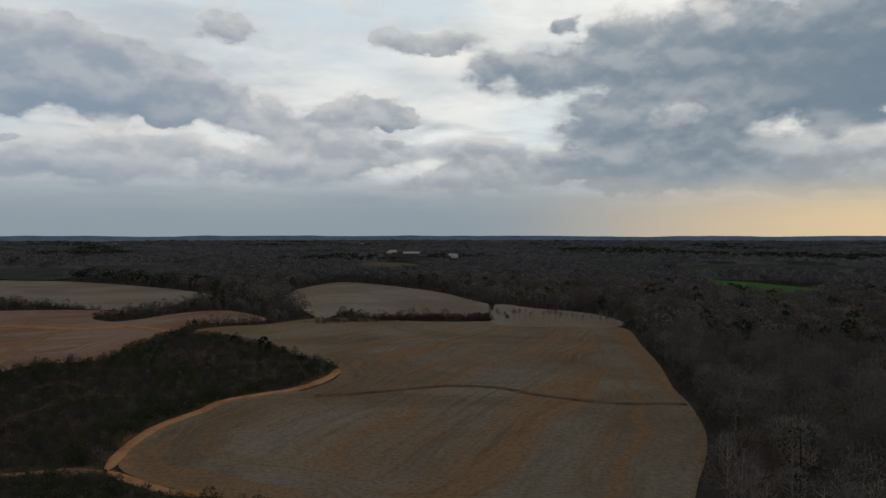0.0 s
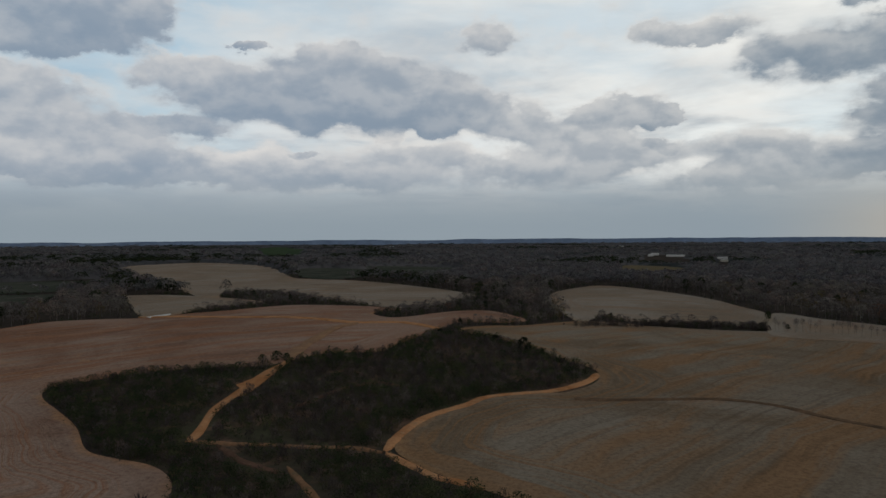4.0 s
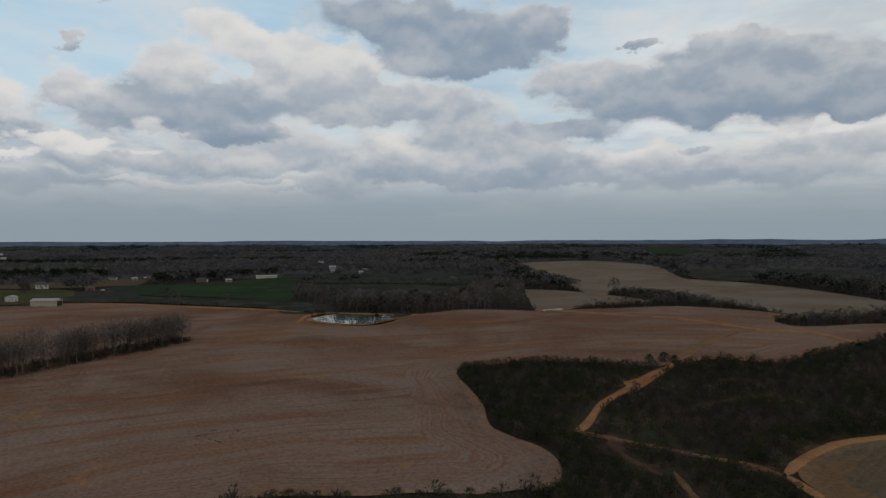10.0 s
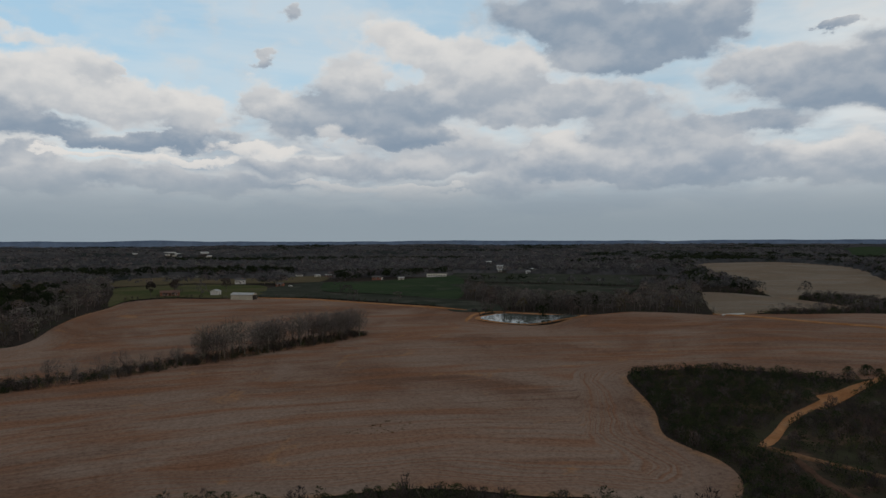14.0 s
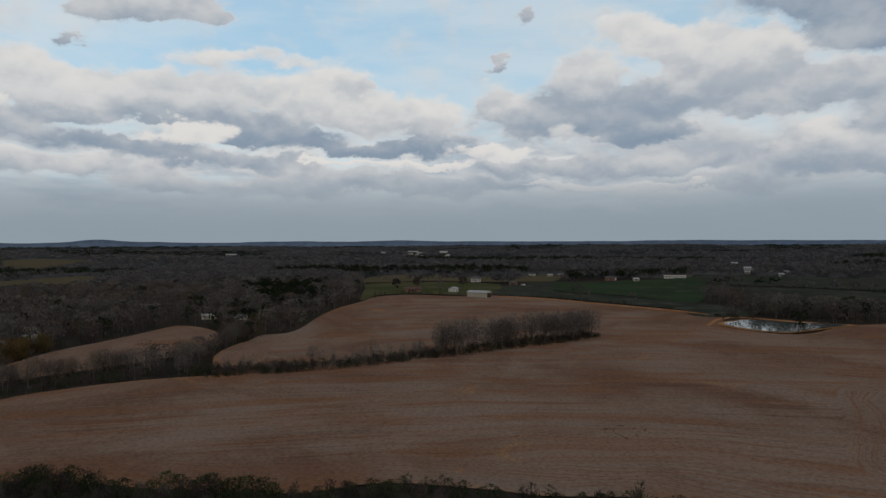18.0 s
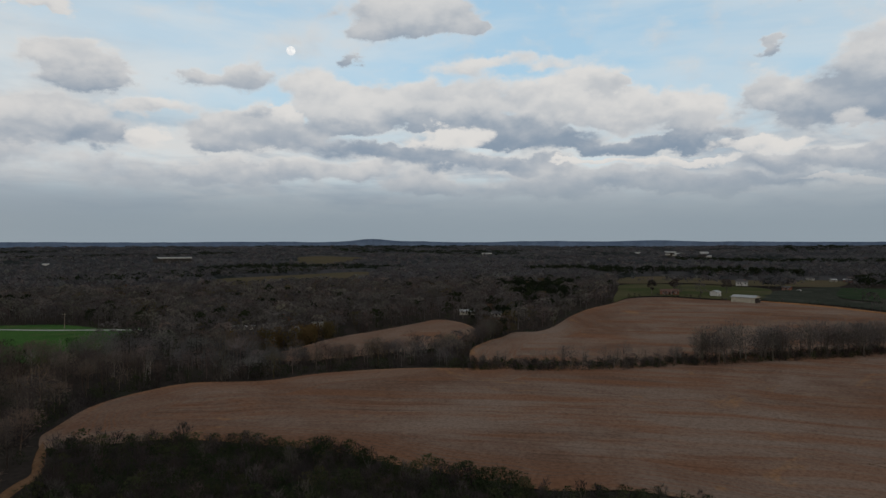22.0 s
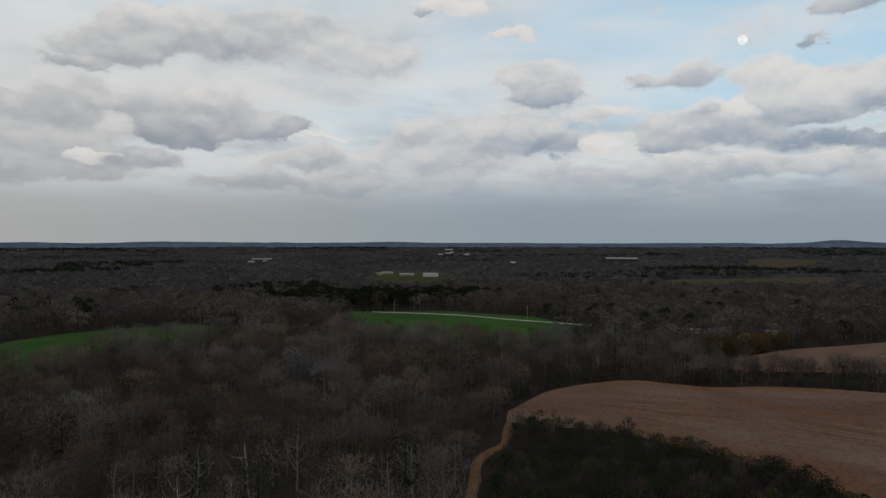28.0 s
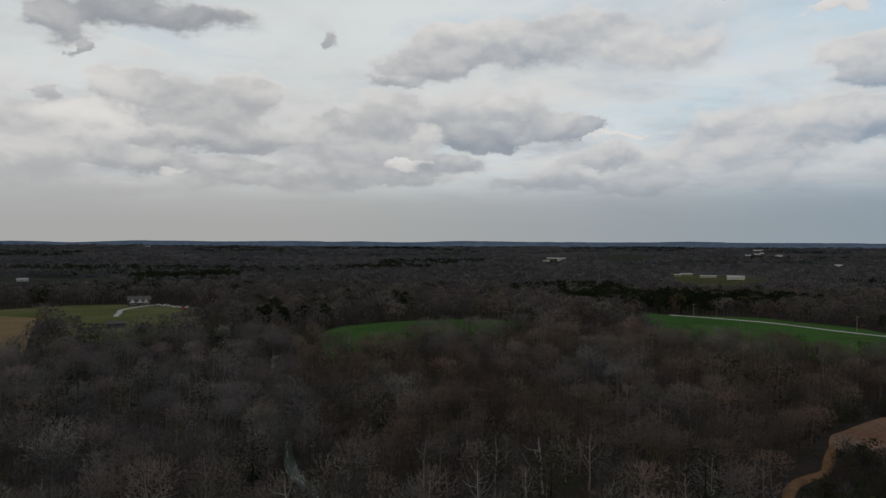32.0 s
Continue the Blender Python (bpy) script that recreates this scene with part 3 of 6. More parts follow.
M = {
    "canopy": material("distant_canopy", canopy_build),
    "crop_east": material("grey_stubble", soil((0.080, 0.058, 0.039), (0.120, 0.068, 0.035), (0.116, 0.097, 0.077), (0.185, 0.104, 0.052), (0.91, -0.42, 0.0))),
    "crop_west": material("red_stubble", soil((0.102, 0.058, 0.041), (0.138, 0.065, 0.037), (0.160, 0.113, 0.090), (0.235, 0.118, 0.052))),
    "crop_far": material("tan_stubble", soil((0.106, 0.083, 0.063), (0.132, 0.088, 0.060), (0.142, 0.122, 0.102), (0.165, 0.115, 0.072))),
    "wheat": material("green_wheat", mottled((0.030, 0.064, 0.018), (0.040, 0.082, 0.023), 0.02, 0.5, (0.056, 0.074, 0.030))),
    "wheat_dark": material("dark_wheat", mottled((0.021, 0.031, 0.018), (0.028, 0.040, 0.021), 0.015, 0.4, (0.040, 0.043, 0.031))),
    # the blue imitates haze over far hills
    "ridge": material("hazy_blue_ridge", mottled((0.088, 0.116, 0.172), (0.100, 0.128, 0.182), 0.004, 0.02)),
    "pasture": material("dull_pasture", mottled((0.023, 0.026, 0.020), (0.034, 0.035, 0.028), 0.02, 0.4, (0.050, 0.048, 0.040))),
    "lawn": material("spring_lawn", mottled((0.038, 0.044, 0.019), (0.068, 0.060, 0.033), 0.018, 0.6, (0.050, 0.046, 0.030))),
    "path": material("dim_clay_path", mottled((0.115, 0.062, 0.034), (0.15, 0.085, 0.050), 0.12, 1.0, (0.07, 0.052, 0.032))),
    "hollow_path": material("red_brown_earth", mottled((0.052, 0.030, 0.022), (0.080, 0.046, 0.032), 0.15, 0.8)),
    "pale_lawn": material("pale_lawn", mottled((0.060, 0.068, 0.027), (0.088, 0.086, 0.042), 0.03, 0.6)),
    "bare": material("bare_tan_earth", mottled((0.150, 0.105, 0.062), (0.115, 0.085, 0.048), 0.04, 0.6)),
    "meadow": material("dry_meadow", mottled((0.076, 0.058, 0.037), (0.060, 0.052, 0.032), 0.02, 0.4)),
    "floor": material("leaf_litter", mottled((0.024, 0.020, 0.018), (0.034, 0.027, 0.023), 0.02, 0.5, (0.024, 0.025, 0.017))),
    "heath": material("scrub_ground", mottled((0.034, 0.025, 0.020), (0.030, 0.030, 0.018), 0.03, 0.5, (0.085, 0.052, 0.036))),
    "dirt": material("orange_clay", mottled((0.170, 0.077, 0.034), (0.245, 0.126, 0.063), 0.09, 1.0, (0.195, 0.120, 0.070), height=0.1)),
    "mud": material("dark_furrow", mottled((0.046, 0.031, 0.021), (0.086, 0.053, 0.033), 0.2, 1.2, height=0.2)),
    "asphalt": material("pale_road", mottled((0.24, 0.235, 0.225), (0.30, 0.295, 0.28), 0.1, 1.5, height=0.02)),
    "water": material("still_water", water_build, 0.06, 0.5),
    "bark": material("bark", toned((0.060, 0.051, 0.045), (0.090, 0.078, 0.069), (0.125, 0.112, 0.102))),
    "twig": material("bare_twigs", toned((0.060, 0.052, 0.050), (0.116, 0.100, 0.096), (0.190, 0.162, 0.146)), thin=0.5),
    "twig_cool": material("grey_twigs", toned((0.064, 0.059, 0.060), (0.118, 0.108, 0.108), (0.200, 0.182, 0.176)), thin=0.5),
    "twig_warm": material("brown_twigs", toned((0.058, 0.045, 0.040), (0.112, 0.088, 0.076), (0.176, 0.138, 0.112)), thin=0.5),
    "twig_mid": material("woodland_twigs", toned((0.050, 0.044, 0.043), (0.086, 0.076, 0.074), (0.132, 0.114, 0.105)), thin=0.3),
    # bluish grey has the haze of distance mixed into the twig colour
    "twig_haze": material("hazed_distant_twigs", toned((0.046, 0.045, 0.050), (0.080, 0.076, 0.081), (0.114, 0.106, 0.108)), thin=0.3),
    "russet": material("russet_buds", toned((0.085, 0.040, 0.028), (0.11, 0.052, 0.036), (0.10, 0.060, 0.040)), thin=0.5),
    "gold": material("golden_twigs", toned((0.085, 0.056, 0.026), (0.110, 0.072, 0.032), (0.082, 0.066, 0.032)), thin=0.5),
    "worn": material("worn_stubble", mottled((0.150, 0.088, 0.052), (0.118, 0.072, 0.047), 0.12, 1.0, (0.10, 0.066, 0.046))),
    "bud": material("budding_twigs", toned((0.066, 0.052, 0.032), (0.082, 0.067, 0.036), (0.082, 0.048, 0.036)), thin=0.5),
    "white_bark": material("white_bark", toned((0.16, 0.15, 0.135), (0.21, 0.20, 0.18), (0.27, 0.26, 0.24))),
    "conifer": material("evergreen_needles", toned((0.012, 0.016, 0.010), (0.018, 0.023, 0.013), (0.026, 0.031, 0.016)), thin=0.5),
    "bush": material("evergreen_bush", toned((0.019, 0.026, 0.014), (0.031, 0.038, 0.020), (0.056, 0.060, 0.030)), thin=0.4),
    "scrub": material("scrub_twigs", toned((0.032, 0.027, 0.027), (0.052, 0.043, 0.041), (0.096, 0.081, 0.073)), thin=0.5),
    "white": material("white_siding", painted((0.38, 0.37, 0.355), 0.8)),
    "cream": material("cream_siding", painted((0.29, 0.265, 0.22), 0.8)),
    "brick": material("red_brick_wall", painted((0.15, 0.072, 0.052), 0.75)),
    "tin": material("pale_tin_roof", painted((0.225, 0.22, 0.215), 0.75), 0.6, 0.3),
    "shingle": material("dark_shingles", painted((0.075, 0.070, 0.070), 0.7)),
    "red_roof": material("brown_red_shingles", painted((0.095, 0.058, 0.048), 0.75)),
    # dark paint, also used as painted interior shade at the barn's end
    "shadow_box": material("dark_paint_and_shade", painted((0.035, 0.03, 0.028), 0.7)),
    "glass": material("window_glass", lambda g, b: (0.03, 0.035, 0.04), 0.1, 0.5),
    "pole": material("weathered_pole", painted((0.20, 0.165, 0.13), 0.7)),
    "red_paint": material("red_paint", painted((0.45, 0.04, 0.03), 0.8), 0.35, 0.5),
    "black_rubber": material("black_rubber", painted((0.02, 0.02, 0.02), 0.8)),
}
moon_mat = bpy.data.materials.new("moonlight")
moon_mat.use_nodes = True
mn = Nodes(moon_mat.node_tree)
moon_mat.node_tree.nodes.clear()
me = mn.add("ShaderNodeEmission")
mn.put(me.inputs[0], mn.mix(mn.ramp(mn.noise(coords(mn), 0.035, 4.0, 0.6), 0.42, 0.62), (0.80, 0.82, 0.84), (0.95, 0.95, 0.93)))
me.inputs[1].default_value = 0.98
mo = mn.add("ShaderNodeOutputMaterial")
moon_mat.node_tree.links.new(me.outputs[0], mo.inputs[0])


# ---------------------------------------------------------------- the land
HILLS = [(-260, 370, 150, 5), (-850, 930, 330, 14), (-110, 760, 150, 6), (-640, 60, 200, 6), (-150, 290, 80, 5), (-420, -60, 160, -3),
         (-120, -330, 120, 5), (60, -560, 200, 6), (260, 300, 220, 3), (-560, -420, 240, 4), (-900, -150, 260, 5),
         (-4180, -1690, 260, 17), (-4400, -1100, 300, 7), (-1500, -4250, 500, 8), (-200, -4500, 400, 7), (-3300, 3000, 500, 6), (-4200, 1400, 500, 7)]


def height(x, y):
    x, y = np.asarray(x, float), np.asarray(y, float)
    r = np.hypot(x, y)
    s = np.clip((r - 900) / 3800, 0, 1)
    z = 28 * s * s * (3 - 2 * s)
    for a, b, w, h in HILLS:
        z = z + h * np.exp(-((x - a) ** 2 + (y - b) ** 2) / (2 * w * w))
    far = np.clip((r - 1100) / 900, 0, 1) * np.clip((4700 - r) / 600, 0, 1)
    z = z + far * 6.5 * np.sin(r / 165 + 2.2 * np.sin(x / 900 + 0.4) + 1.9 * np.sin(y / 700)) * (0.7 + 0.3 * np.sin(x / 410 + y / 530))
    return z + 1.2 * np.sin(x / 95 + 0.7) * np.sin(y / 120 + 1.1) * np.clip(r / 200, 0, 1)



FIELD_EAST = [[-74, 157], [-77, 169], [-78, 180], [-76, 192], [-72, 203], [-67, 214], [-61, 221], [-53, 226], [-46, 229], [-40, 241], [-38, 254],
    [-41, 268], [-49, 278], [-57, 283], [-69, 296], [-88, 311], [-104, 323], [-116, 326], [-123, 342], [-114, 364], [-98, 380], [-83, 415], [-65,
    432], [-29, 427], [6, 428], [41, 436], [76, 432], [94, 418], [106, 397], [97, 338], [89, 284], [80, 240], [77, 215], [71, 187], [64, 167], [55,
    148], [45, 128], [29, 113], [10, 109], [-13, 119], [-34, 134], [-46, 140], [-53, 143], [-63, 148]]
FIELD_WEST_NEAR = [[-128, 326], [-130, 291], [-130, 263], [-138, 257], [-151, 250], [-156, 234], [-164, 224], [-184, 216], [-203, 204], [-213, 189],
    [-218, 178], [-210, 168], [-187, 156], [-169, 146], [-151, 133], [-140, 130], [-127, 129], [-117, 125], [-109, 118], [-105, 111], [-106, 106],
    [-108, 105], [-112, 96], [-121, 87], [-127, 77], [-138, 64], [-144, 52], [-147, 34], [-152, 23], [-159, 0], [-154, -18], [-156, -31], [-159, -50],
    [-160, -54], [-162, -62], [-166, -77], [-165, -97], [-163, -114], [-159, -126], [-147, -139], [-143, -145], [-142, -148]]
FIELD_WEST_FAR = [[-150, -156], [-157, -159], [-177, -167], [-190, -169], [-206, -168], [-225, -162], [-239, -140], [-262, -126], [-285, -97], [-296,
    -62], [-293, -69], [-338, -82], [-369, -80], [-384, -75], [-404, -71], [-410, -58], [-432, -51], [-474, -46], [-518, -36], [-556, -20], [-596,
    -7], [-609, 23], [-592, 56], [-592, 90], [-569, 128], [-540, 152], [-518, 176], [-483, 204], [-454, 217]]
FIELD_WEST_TOP = [[-429, 217], [-397, 199], [-374, 203], [-358, 213], [-356, 230], [-381, 265], [-384, 288], [-386, 315], [-359, 334], [-339, 341],
    [-329, 364], [-312, 392], [-294, 438], [-253, 446], [-220, 443], [-197, 431], [-203, 409], [-196, 387], [-177, 372], [-169, 391], [-166, 416],
    [-157, 442], [-141, 453], [-116, 428], [-103, 405], [-113, 384], [-129, 372], [-133, 354]]
FIELD_STRIP = [[-286, -168], [-308, -167], [-355, -164], [-393, -151], [-425, -140], [-448, -130], [-432, -108], [-400, -92], [-371, -88], [-341,
    -100], [-303, -131], [-282, -150]]
FIELD_HILL = [[-879, 845], [-901, 950], [-876, 1033], [-716, 980], [-620, 894], [-493, 749], [-454, 754], [-361, 729], [-262, 656], [-196, 582],
    [-189, 545], [-194, 444], [-241, 458], [-302, 502], [-396, 571], [-445, 560], [-419, 517], [-392, 473], [-445, 516], [-580, 621], [-642, 646]]
FIELD_HOLLOW = [[-509, 494], [-515, 506], [-486, 520], [-419, 510], [-337, 469], [-331, 431], [-339, 399], [-333, 376], [-329, 355], [-337, 345],
    [-348, 350], [-393, 389], [-466, 455]]
FIELD_NORTH = [[-133, 605], [-118, 707], [-97, 723], [-46, 677], [-2, 623], [21, 571], [36, 531], [25, 458], [-9, 452], [-31, 449], [-49, 444], [-66,
    465], [-78, 426]]
FIELD_SLOPE = [[41, 536], [69, 511], [98, 487], [111, 450], [110, 418], [91, 402], [72, 407], [39, 411], [30, 433]]
WHEAT_FAR = [[340, 965], [348, 875], [375, 825], [386, 767], [399, 712], [294, 556], [267, 578], [259, 638]]
WHEAT_WEST = [[-806, 201], [-807, 261], [-863, 363], [-881, 414], [-687, 328], [-534, 249], [-567, 225], [-605, 200], [-650, 162]]
PASTURE = [[-603, 94], [-703, 118], [-790, 165], [-834, 207], [-642, 159], [-599, 198], [-562, 223], [-529, 247], [-490, 259], [-454, 243], [-457,
    220], [-490, 207], [-526, 179], [-575, 139]]
LAWN_FARM = [[-565, -20], [-678, -20], [-780, -16], [-817, 50], [-795, 95], [-747, 124], [-603, 92], [-603, 57], [-621, 23], [-606, -7]]
MEADOW_TAN = [[-806, -24], [-967, -19], [-1027, 30], [-1013, 71], [-950, 113], [-1006, 247], [-848, 212], [-818, 171], [-824, 98], [-847, 52]]
PASTURE_BRUSHY = [[-969, 448], [-938, 462], [-847, 514], [-712, 611], [-678, 615], [-608, 521], [-693, 421], [-739, 371], [-876, 405]]
PASTURE_POND = [[-523, 229], [-514, 246], [-476, 254], [-437, 240], [-435, 219], [-452, 204]]
WHEAT_ROAD = [[-250, -426], [-266, -422], [-284, -412], [-319, -398], [-329, -371], [-344, -341], [-337, -298], [-348, -285], [-280, -252], [-238,
    -236], [-226, -250], [-214, -268], [-196, -286], [-190, -304]]
WHEAT_SOUTH = [[-30, -363], [-41, -386], [-58, -395], [-75, -400], [-110, -401], [-132, -392], [-147, -379], [-116, -326], [-80, -322], [-62, -316],
    [-46, -304], [-33, -292], [-26, -300]]
LAWN_SOUTH = [[206, -564], [182, -558], [149, -570], [110, -569], [68, -552], [47, -522], [49, -395], [61, -385], [87, -383], [136, -493], [186,
    -510]]
BARE_SOUTH = [[191, -505], [135, -490], [130, -451], [103, -335], [124, -329]]
LAWN_HOMES = [[-678, -1065], [-722, -1048], [-717, -908], [-657, -798], [-460, -602], [-434, -631], [-481, -736]]
MEADOW_FAR = [[-842, -573], [-966, -528], [-1162, -467], [-747, -306], [-658, -360], [-616, -412]]
LAWN_FAR = [[-691, -1039], [-743, -964], [-688, -838], [-507, -626], [-459, -691]]
WHEAT_HAZE = [[-1068, -2077], [-1293, -2165], [-913, -1514], [-792, -1483]]
LAWN_EDGE = [[365, -1116], [276, -1083], [202, -1101], [140, -766], [204, -782], [268, -819]]
POND = [[-401, 203], [-413, 218], [-416, 230], [-401, 243], [-383, 268], [-372, 247], [-364, 229], [-362, 216], [-378, 205]]
TRACK_SCRUB = [[-129, 145], [-132, 153], [-142, 172], [-147, 188], [-153, 209], [-156, 226], [-157, 238]]
TRACK_HOLLOW = [[-76, 154], [-85, 155], [-95, 152], [-108, 150], [-116, 148], [-123, 147], [-128, 146]]
TRACK_EDGE = [[-76, 155], [-78, 169], [-78, 183], [-75, 193], [-71, 202], [-68, 212], [-61, 220], [-52, 227], [-47, 234], [-42, 246], [-40, 256],
    [-40, 263]]
TRACK_BRUSH = [[-93, 138], [-86, 132], [-80, 127], [-72, 120]]
TRACK_FORK = [[-75, 154], [-70, 151], [-64, 147], [-57, 143], [-52, 142], [-45, 140]]
TRACK_CREST = [[-342, 343], [-317, 350], [-278, 350], [-238, 354], [-209, 347], [-181, 336], [-158, 347], [-129, 330]]
TRACK_SWATH = [[-179, 334], [-180, 313], [-172, 280], [-166, 256], [-158, 237]]
TRACK_HEADLAND = [[-587, 91], [-564, 127], [-536, 151], [-510, 173], [-476, 201], [-448, 216]]
TRACK_WOOD = [[-146, -151], [-136, -142], [-126, -133], [-120, -131], [-112, -127], [-102, -117], [-93, -108], [-83, -98]]
ROAD_LANE = [[-267, -416], [-303, -370], [-317, -329], [-330, -301], [-341, -279]]
ROAD_DRIVE = [[92, -483], [95, -513], [96, -524], [90, -541], [78, -555], [54, -532]]
CREEK = [[-5, -307], [-4, -291], [-5, -273], [-6, -245], [-6, -209], [-6, -177], [-7, -160], [-10, -149], [-10, -134]]
HEDGE = [[-296, -76], [-304, -56], [-307, -36], [-316, -12], [-327, 9], [-337, 32], [-351, 62], [-362, 87], [-377, 113]]
DITCH = [[-41, 222], [-30, 225], [-16, 232], [3, 240], [19, 238], [31, 228], [43, 221], [56, 216], [70, 216], [76, 215]]
PASTURE_STRIP = [[-711, 329], [-679, 412], [-606, 478], [-577, 479], [-469, 370], [-517, 314], [-661, 312]]
POND_BANK = [[-392, 188], [-411, 200], [-427, 214], [-433, 230], [-410, 249], [-380, 271]]
PALE_SPOT = [[-334, 342], [-335, 353], [-334, 362]]
WEEDS = [[-194, 55], [-198, 64], [-201, 70], [-197, 76], [-190, 72], [-188, 67], [-190, 61]]
CLEARING_A = [[-1707, -895], [-1902, -926], [-1736, -769], [-1501, -671], [-1453, -744]]
CLEARING_B = [[-1829, -964], [-2149, -1035], [-1867, -780], [-1545, -668], [-1516, -776]]
CLEARING_C = [[282, 1375], [356, 1425], [430, 1328], [331, 1051], [230, 1060]]
CLEARING_D = [[417, 1226], [558, 1324], [666, 1282], [733, 1218], [556, 951], [457, 989], [348, 976]]
CLEARING_E = [[-2035, 2785], [-2048, 3057], [-1534, 2415], [-1250, 1900], [-1323, 1842]]
CLEARING_F = [[-1500, 2094], [-1534, 2280], [-1406, 2208], [-1199, 1832], [-1247, 1766]]
CLEARING_G = [[-168, 1432], [-125, 1466], [-36, 1306], [-50, 963], [-110, 1006]]
CLEARING_H = [[-1732, -911], [-2123, -1030], [-1794, -783], [-1504, -681], [-1458, -756]]
CLEARING_I = [[-589, 919], [-559, 972], [-488, 958], [-420, 773], [-482, 753]]
CLEARING_J = [[-558, 1082], [-479, 1147], [-384, 1112], [-336, 841], [-415, 837]]
CLAY_SPUR = [[-154, 198], [-154, 202], [-154, 211], [-155, 229], [-149, 211], [-144, 194], [-143, 186], [-147, 188], [-149, 194]]
SCRUB_PATH_A = [[-121, 180], [-120, 183], [-118, 189], [-118, 196], [-116, 206], [-112, 213], [-107, 217], [-99, 215]]
SCRUB_PATH_B = [[-130, 212], [-128, 229], [-118, 224]]
SCRUB_PATH_C = [[-120, 146], [-113, 142], [-106, 138], [-97, 135], [-91, 134]]
FIELD_WEST = FIELD_WEST_NEAR + FIELD_WEST_FAR + FIELD_WEST_TOP
SCRUB = [(-126, 324), (-100, 322), (-60, 288), (-38, 262), (-38, 240), (-50, 226), (-76, 193), (-76, 158), (-54, 143), (-30, 132), (-14, 112), (-40, 70), (-90, 60),
         (-120, 84), (-100, 112), (-112, 124), (-142, 132), (-170, 148), (-212, 172), (-216, 182), (-180, 217), (-152, 240), (-150, 252), (-126, 262)]
THICKET = [(-50, 60), (-108, 106), (-150, 36), (-158, 0), (-158, -30), (-162, -52), (-166, -92), (-150, -136), (-142, -142), (-125, -131), (-106, -117), (-80, -92), (-60, -30)]


def smooth(points, closed=True, steps=4):
    """A flowing outline through the plan's corners."""
    p = np.array(points, float)
    n = len(p)
    out = []
    for i in range(n if closed else n - 1):
        a, b, c, d = (p[(i + k) % n] if closed else p[min(max(i + k, 0), n - 1)] for k in (-1, 0, 1, 2))
        for k in range(steps):
            t = k / steps
            out.append(0.5 * (2 * b + (c - a) * t + (2 * a - 5 * b + 4 * c - d) * t * t + (3 * b - a - 3 * c + d) * t ** 3))
    if not closed:
        out.append(p[-1])
    return np.array(out)


def inside(px, py, ring):
    hit = np.zeros(len(px), bool)
    for (x0, y0), (x1, y1) in zip(ring, np.roll(ring, -1, 0)):
        if y0 == y1:
            continue
        cross = ((y0 > py) != (y1 > py)) & (px < (x1 - x0) * (py - y0) / (y1 - y0) + x0)
        hit ^= cross
    return hit


def reach(px, py, line, closed):
    """Distance of points from an outline."""
    best = np.full(len(px), 1e9)
    ends = np.roll(line, -1, 0) if closed else line[1:]
    for (x0, y0), (x1, y1) in zip(line, ends):
        dx, dy = x1 - x0, y1 - y0
        q = dx * dx + dy * dy + 1e-9
        t = np.clip(((px - x0) * dx + (py - y0) * dy) / q, 0, 1)
        best = np.minimum(best, np.hypot(px - x0 - t * dx, py - y0 - t * dy))
    return best


def mesh_of(name, verts, faces, mat, smooth_shade=False, **fields):
    me = bpy.data.meshes.new(name)
    verts, faces = np.asarray(verts, np.float32), np.asarray(faces, np.int32)
    k = faces.shape[1]
    me.vertices.add(len(verts))
    me.vertices.foreach_set("co", verts.ravel())
    me.loops.add(faces.size)
    me.loops.foreach_set("vertex_index", faces.ravel())
    me.polygons.add(len(faces))
    me.polygons.foreach_set("loop_start", np.arange(0, faces.size, k, dtype=np.int32))
    me.polygons.foreach_set("loop_total", np.full(len(faces), k, np.int32))
    if smooth_shade:
        me.polygons.foreach_set("use_smooth", np.ones(len(faces), bool))
    for key, values in fields.items():
        a = me.attributes.new(key, "FLOAT", "POINT")
        a.data.foreach_set("value", np.asarray(values, np.float32))
    me.materials.append(mat)
    me.update(calc_edges=True)
    me.validate()
    return me


def sheet(name, outline, mat, label, category, step=7.0, lift=0.3):
    """A piece of ground inside an outline, lying on the land."""
    from mathutils import geometry
    ring = smooth(outline)
    lo, hi = ring.min(0), ring.max(0)
    gx, gy = np.meshgrid(np.arange(lo[0], hi[0], step), np.arange(lo[1], hi[1], step))
    gx, gy = gx.ravel() + 0.21, gy.ravel() + 0.17
    keep = inside(gx, gy, ring) & (reach(gx, gy, ring, True) > step * 0.45)
    pts = [Vector(p) for p in ring] + [Vector(p) for p in zip(gx[keep], gy[keep])]
    edges = [(i, (i + 1) % len(ring)) for i in range(len(ring))]
    v, _, f, *_ = geometry.delaunay_2d_cdt(pts, edges, [], 1, 1e-4)
    v = np.array([tuple(p) for p in v])
    f = np.array([t for t in f if len(t) == 3])
    z = height(v[:, 0], v[:, 1]) + lift
    a, b, c = (v[f[:, i]] for i in range(3))
    turn = (b[:, 0] - a[:, 0]) * (c[:, 1] - a[:, 1]) - (b[:, 1] - a[:, 1]) * (c[:, 0] - a[:, 0])
    f[turn < 0] = f[turn < 0][:, ::-1]
    me = mesh_of(name, np.column_stack([v, z]), f, mat, True, row=reach(v[:, 0], v[:, 1], ring, True))
    return tagged(new(name, me), label, category, kind="structure"), ring


